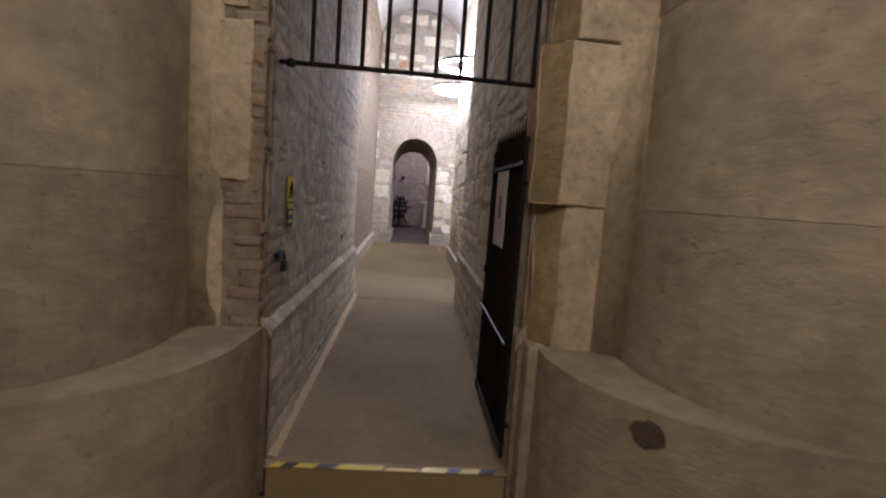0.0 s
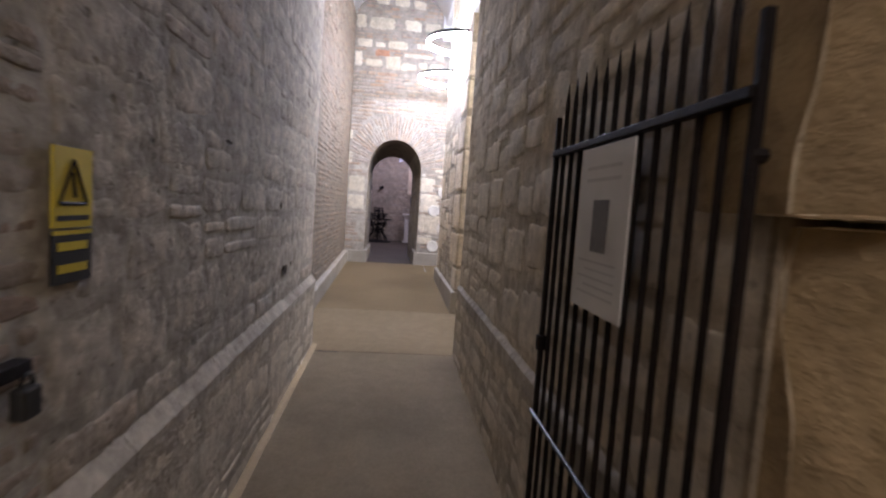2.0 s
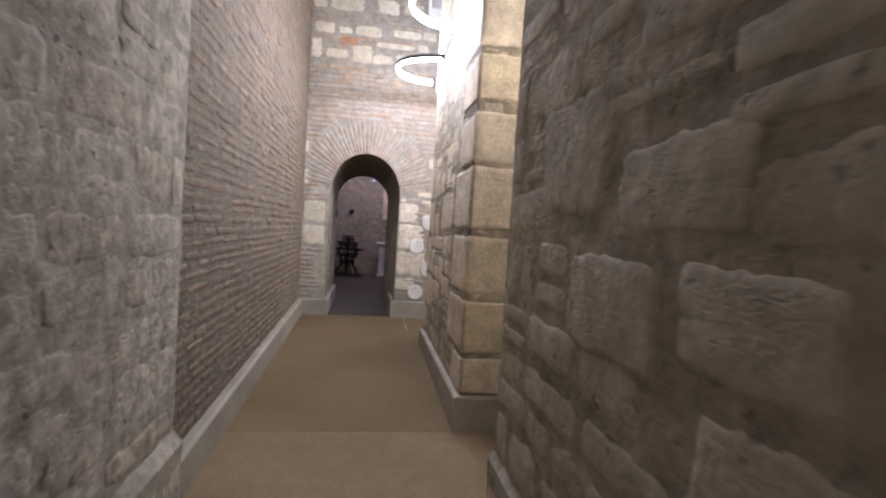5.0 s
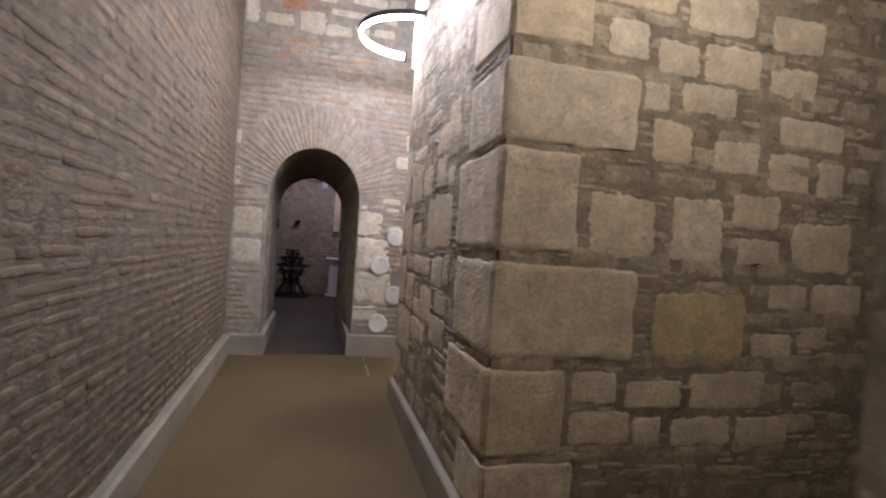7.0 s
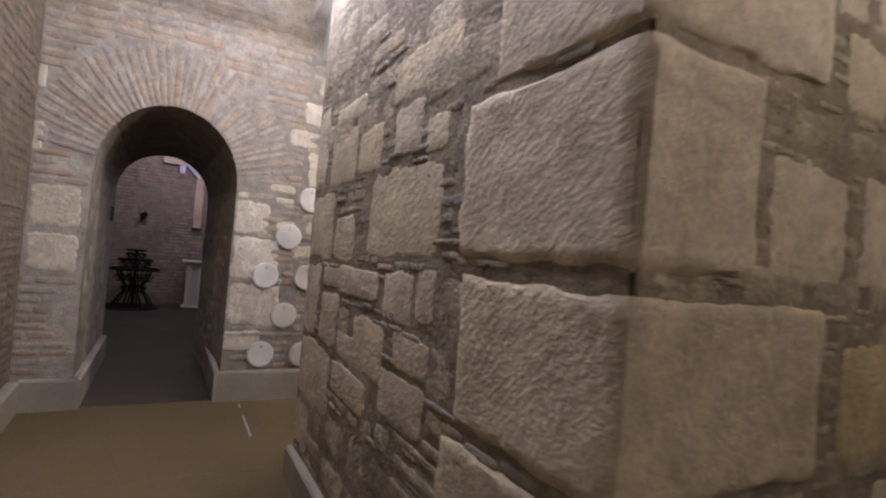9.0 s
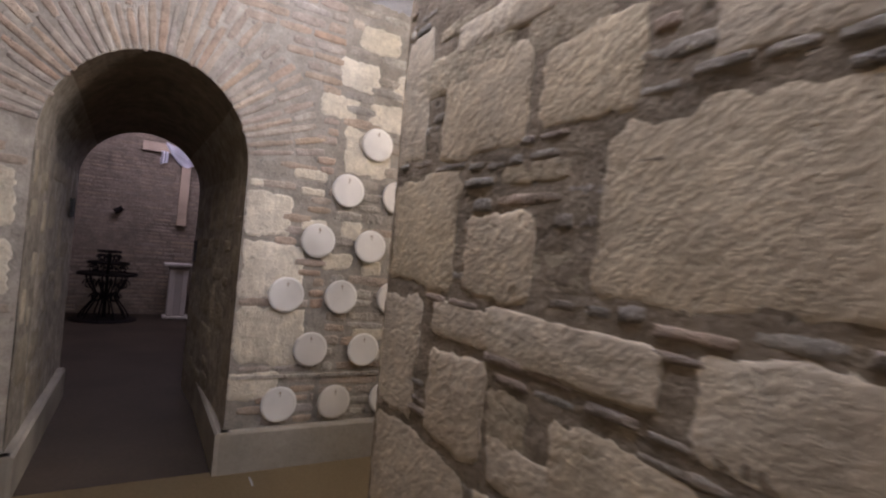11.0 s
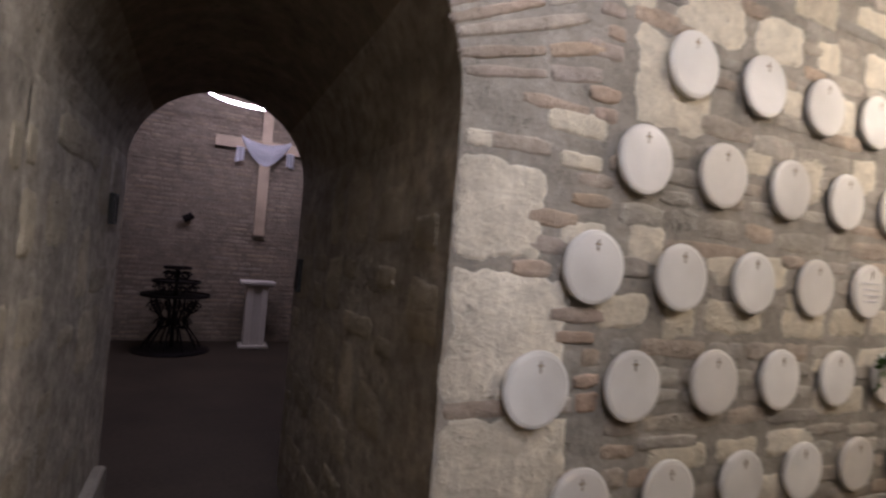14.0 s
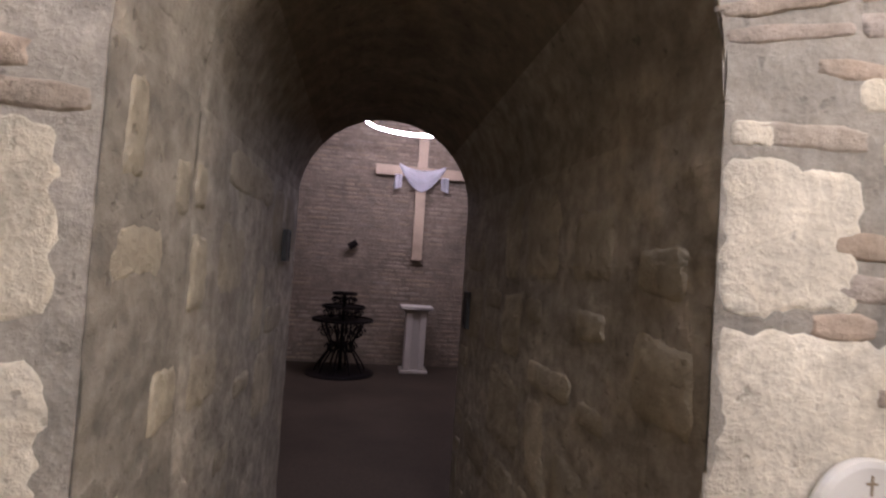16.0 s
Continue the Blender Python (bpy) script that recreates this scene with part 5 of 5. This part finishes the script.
# end wall: jamb blocks, the ring of voussoirs, brick above, pale stones by the plaques
base = plane_frame((0, END, 0), (1, 0, 0), (0, -1, 0))
JAMBS = [(AX1, 0.70, 1.52, 1.768), (AX1, 0.80, 1.16, 1.49), (AX1, 0.84, 0.79, 1.13), (AX1, 0.70, 0.60, 0.76),
         (BRICK + 0.02, -0.53, 1.435, 1.735), (BRICK + 0.02, -0.52, 1.15, 1.405),
         (BRICK + 0.005, -0.775, 1.94, 2.13), (BRICK + 0.005, -0.785, 2.35, 2.50)]
SET = [(0.95, 1.285, 1.93, 2.235), (0.80, 1.035, 2.25, 2.405), (1.10, 1.41, 2.235, 2.405), (1.25, 1.555, 2.43, 2.62), (1.635, 1.885, 2.43, 2.59), (0.89, 1.165, 2.445, 2.63),
       (1.455, 1.705, 2.245, 2.395), (2.0, 2.33, 2.48, 2.575), (1.78, 1.92, 2.27, 2.39), (2.07, 2.26, 2.28, 2.41), (2.20, 2.46, 2.64, 2.77), (2.46, 2.72, 2.475, 2.575), (2.64, 2.81, 2.625, 2.745),
       (2.98, 3.19, 2.65, 2.80), (2.33, 2.56, 2.26, 2.42), (2.65, 2.86, 2.25, 2.38), (2.81, 3.0, 2.495, 2.575), (3.16, 3.38, 2.47, 2.58), (1.61, 1.72, 2.08, 2.18), (1.91, 2.03, 2.06, 2.21),
       (1.72, 1.86, 1.81, 1.97), (2.03, 2.19, 1.87, 2.01), (2.33, 2.56, 1.86, 2.0), (1.45, 1.58, 1.86, 1.95), (1.38, 1.73, 2.70, 2.88), (1.82, 2.02, 2.68, 2.83), (1.0, 1.28, 2.69, 2.86), (0.75, 0.905, 1.545, 1.64), (0.985, 1.125, 1.535, 1.66), (1.30, 1.70, 1.49, 1.61),
       (1.14, 1.27, 1.33, 1.43), (1.31, 1.585, 1.345, 1.455), (1.685, 1.935, 1.335, 1.51), (1.96, 2.18, 1.345, 1.455), (0.88, 1.08, 1.355, 1.46)]
UPPER = [(-0.82, -0.64, 4.21, 4.45), (-0.60, -0.15, 4.21, 4.43), (0.0, 0.31, 4.22, 4.43), (0.35, 0.63, 4.24, 4.40), (-0.79, -0.52, 3.905, 4.05), (-0.48, -0.30, 3.92, 4.01),
         (-0.27, 0.08, 3.91, 4.05), (0.22, 0.60, 3.94, 4.05), (0.62, 0.80, 3.94, 4.07), (-0.82, -0.675, 3.575, 3.84), (-0.64, -0.34, 3.59, 3.725), (-0.30, -0.015, 3.565, 3.80),
         (-0.03, 0.25, 3.57, 3.70), (0.01, 0.53, 3.79, 3.865), (0.565, 0.71, 3.78, 3.885), (0.28, 0.43, 3.62, 3.73), (0.47, 0.70, 3.63, 3.73), (-0.51, -0.26, 4.62, 4.80), (-0.20, 0.08, 4.62, 4.82), (0.13, 0.36, 4.60, 4.76)]


def in_opening(u, v):
    return AX0 - 0.004 < u < AX1 + 0.004 and (v < SPRING or ((u - AC) / (AR + 0.004)) ** 2 + ((v - SPRING) / (CROWN - SPRING + 0.004)) ** 2 < 1)


def to_arch(u, v):
    du, dv = (u - AC) / AR, (v - SPRING) / (CROWN - SPRING)
    k = 1 / max(0.05, math.hypot(du, dv))
    return AC + du * k * AR, SPRING + dv * k * (CROWN - SPRING)


for u0, u1 in ((BRICK, AX0), (AX1, 4.6)):
    relief(wall_end, "mortar_bed", base, u0, u1, 0.42, 3.02, M_GROUT, 0.0046, 0.0034, 0.013, seed=2.4, low=0.2)
relief(wall_end, "mortar_bed", base, AX0, AX1, SPRING, 3.02, M_GROUT, 0.0046, 0.0034, 0.013, keep=lambda u, v: v > SPRING + 0.001 and not in_opening(u, v), seed=2.4, low=0.2, snap=to_arch)
relief(wall_end, "mortar_bed", base, BRICK, PIER + 0.3, 3.02, 5.0, M_GROUT, 0.0046, 0.0034, 0.02, seed=2.4, low=0.2)
lay(wall_end, "jamb_block", "block", pieces_of(JAMBS, -0.006), base, M_PALE, 0.0098, spread=(0.9, 1.1))
lay(wall_end, "pale_stone", "stone", pieces_of(SET, -0.006) + pieces_of(UPPER, 0.0), base, M_PALE, 0.0098, spread=(0.9, 1.1))
lay(wall_end, "red_brick", "stone", pieces_of([(-0.49, -0.21, 3.765, 3.90)]), base, M_RED, 0.0098)
A0 = radians(9)
vous = []
NV_ = 37
for i in range(NV_):
    a = A0 + (math.pi - 2 * A0) * (i + 0.5) / NV_ + mr.uniform(-0.008, 0.008)
    start, reach = mr.uniform(-0.012, 0.003), mr.uniform(0.40, 0.46)
    if a < radians(40):
        reach = min(reach, (AC - BRICK) / math.cos(a) - AR - 0.02)
    cut = mr.uniform(0.20, 0.30)
    # most rays are two bricks long
    for lo, hi in (((start, reach),) if mr.random() < 0.3 or reach < 0.3 else ((start, cut - 0.006), (cut + 0.006, reach))):
        mid, ln_ = (lo + hi) / 2, hi - lo
        wide = (math.pi - 2 * A0) * (AR + mid) / NV_ * mr.uniform(0.70, 0.84)
        vous.append((AC - (AR + mid) * math.cos(a), SPRING + (CROWN - SPRING + mid) * math.sin(a), ln_, wide, math.pi - a))
lay(wall_end, "voussoir", "brick", vous, base, M_ARCH, 0.0110, spread=(0.75, 1.25))


def outside_arch(u, v, w, h):
    if v - h / 2 < SPRING and AX0 - 0.006 < u + w / 2 and u - w / 2 < AX1 + 0.006:
        return False
    if v < SPRING:
        return True
    ang = math.atan2((v - SPRING) / (CROWN - SPRING), abs(u - AC) / AR)
    near_u = abs(u - AC) - w / 2
    if ang < A0:
        return (near_u / AR) ** 2 + ((v - SPRING) / (CROWN - SPRING)) ** 2 > 1.01
    return math.hypot((u - AC) / (AR + 0.45), (v - SPRING) / (CROWN - SPRING + 0.45)) > 1.0


def brick_zone(u, v, w, h):
    return outside_arch(u, v, w, h) and clear_of(u, v, w, h, JAMBS + SET + UPPER + [(-0.49, -0.21, 3.765, 3.90)])


bricks = coursed(BRICK, PIER + 0.22, 0.45, 3.52, (0.052, 0.07), (0.11, 0.26), 0.010, keep=brick_zone, split=0, r=mr, wander=0.003)
lay(wall_end, "infill_brick", "brick", coursed(BRICK, PIER + 0.05, 3.53, 4.95, (0.05, 0.075), (0.10, 0.24), 0.016, keep=brick_zone, split=0, r=mr), base, M_ARCH, 0.0078)
east = coursed(PIER + 0.23, 4.2, 0.46, 2.95, (0.06, 0.09), (0.12, 0.30), 0.012, keep=brick_zone, split=0, r=mr)
def some(cells, share, taken):
    return [p for p in cells if mr.random() < share and clear_of(*p, cells_of(taken))]


pale = coursed(2.2, 4.5, 1.33, 1.64, (0.12, 0.16), (0.14, 0.28), 0.03, keep=brick_zone, split=0, r=mr)
pale += some(coursed(3.2, 4.5, 2.22, 2.98, (0.10, 0.18), (0.12, 0.26), 0.05, keep=brick_zone, split=0.15, r=mr), 0.7, pale)
pale += some(coursed(2.6, 4.5, 1.68, 1.98, (0.13, 0.17), (0.14, 0.30), 0.035, keep=brick_zone, split=0, r=mr), 0.6, pale)
pale += some(coursed(1.85, 4.5, 1.05, 1.31, (0.12, 0.15), (0.15, 0.30), 0.035, keep=brick_zone, split=0, r=mr), 0.7, pale)
pale += some(coursed(1.1, 4.5, 0.77, 1.04, (0.12, 0.15), (0.15, 0.30), 0.035, keep=brick_zone, split=0, r=mr), 0.45, pale)
pale += some(coursed(2.1, 4.5, 1.98, 2.21, (0.10, 0.13), (0.12, 0.24), 0.035, keep=brick_zone, split=0, r=mr), 0.35, pale)
pale += some(coursed(0.44, 0.95, 1.77, 1.93, (0.06, 0.09), (0.12, 0.26), 0.02, keep=brick_zone, split=0, r=mr), 0.55, pale)
lay(wall_end, "brick", "brick", [p for p in bricks if clear_of(*p, cells_of(pale))], base, M_ARCH, 0.0112, near=lambda p: abs(p[1] - 2.0))
lay(wall_end, "pale_stone", "stone", pale, base, M_PALE, 0.0098, near=lambda p: p[0], spread=(0.85, 1.1))
lay(wall_end, "infill_brick", "brick", [p for p in east if clear_of(*p, cells_of(pale))], base, M_INFILL, 0.0104, limit=430, near=lambda p: p[0])
# tunnel sides
for x, nx in ((TX0, 1), (TX1, -1)):
    tilt = ((-0.485 - TX0) if nx > 0 else (0.345 - TX1)) / (TUN - END - 0.35)
    base = plane_frame((x - tilt * (END + 0.35), 0, 0), (tilt, 1, 0), (nx, -nx * tilt, 0))
    relief(wall_tunnel, "mortar_bed", base, END + 0.352, TUN, 0.40, SPRING, M_TUNNEL, 0.0035, 0.005, 0.018, seed=4.4 + nx)
    known = [(11.0, 11.11, 1.42, 1.60), (11.2, 11.46, 1.43, 1.65), (11.43, 11.62, 1.12, 1.20), (11.05, 11.27, 1.19, 1.33), (11.0, 11.08, 1.64, 1.75)] if nx > 0 else [(11.0, 11.22, 1.54, 1.74), (11.17, 11.49, 1.20, 1.30), (11.02, 11.18, 1.39, 1.48), (11.0, 11.15, 1.18, 1.26)]
    blocks = pieces_of(known) + [p for p in coursed(END + 0.36, TUN, 0.46, SPRING - 0.02, (0.16, 0.36), (0.15, 0.42), 0.04, split=0.25, r=mr) if mr.random() < 0.6 and clear_of(*p, known, 0.1)]
    lay(wall_tunnel, "stone", "stone", blocks, base, M_TUNSTONE, 0.0092)
# reveals of the arch
for xa, xb, nx in ((AX0, TX0, 1), (AX1, TX1, -1)):
    slope = (xb - xa) / 0.35
    base = plane_frame((xa - slope * END, 0, 0), (slope, 1, 0), (nx, -nx * slope, 0))
    k = math.sqrt(1 + slope * slope)
    relief(wall_end, "mortar_bed", base, END * k - 0.003, (END + 0.35) * k, 0.42, SPRING, M_TUNNEL, 0.0035, 0.004, 0.016, seed=1.4 + nx)
    known = [(10.86, 10.985, 1.21, 1.34), (10.90, 10.985, 1.62, 1.74)] if nx > 0 else [(10.66, 10.89, 1.28, 1.46), (10.70, 10.88, 1.52, 1.63)]
    lay(wall_end, "reveal_stone", "stone", [(u * k, v, w, h) for u, v, w, h in pieces_of(known) + [p for p in coursed(END + 0.03, END + 0.35, 0.46, SPRING - 0.02, (0.14, 0.30), (0.12, 0.25), 0.04, split=0.2, r=mr) if mr.random() < 0.5 and clear_of(*p, known, 0.08)]], base, M_TUNSTONE, 0.0092)
# chapel back wall
base = plane_frame((0, BACK, 0), (1, 0, 0), (0, -1, 0))
relief(wall_chapel, "mortar_bed", base, -1.5, 2.0, 0.22, 3.6, M_CHMORTAR, 0.004, 0.003, 0.025, seed=9.2)
lay(wall_chapel, "brick", "brick", coursed(-1.4, 1.9, 0.24, 3.4, (0.05, 0.065), (0.14, 0.30), 0.012, split=0, r=mr, wander=0.003), base, M_BRICK2, 0.0065, near=lambda p: abs(p[0] - 0.1) + abs(p[1] - 1.6))
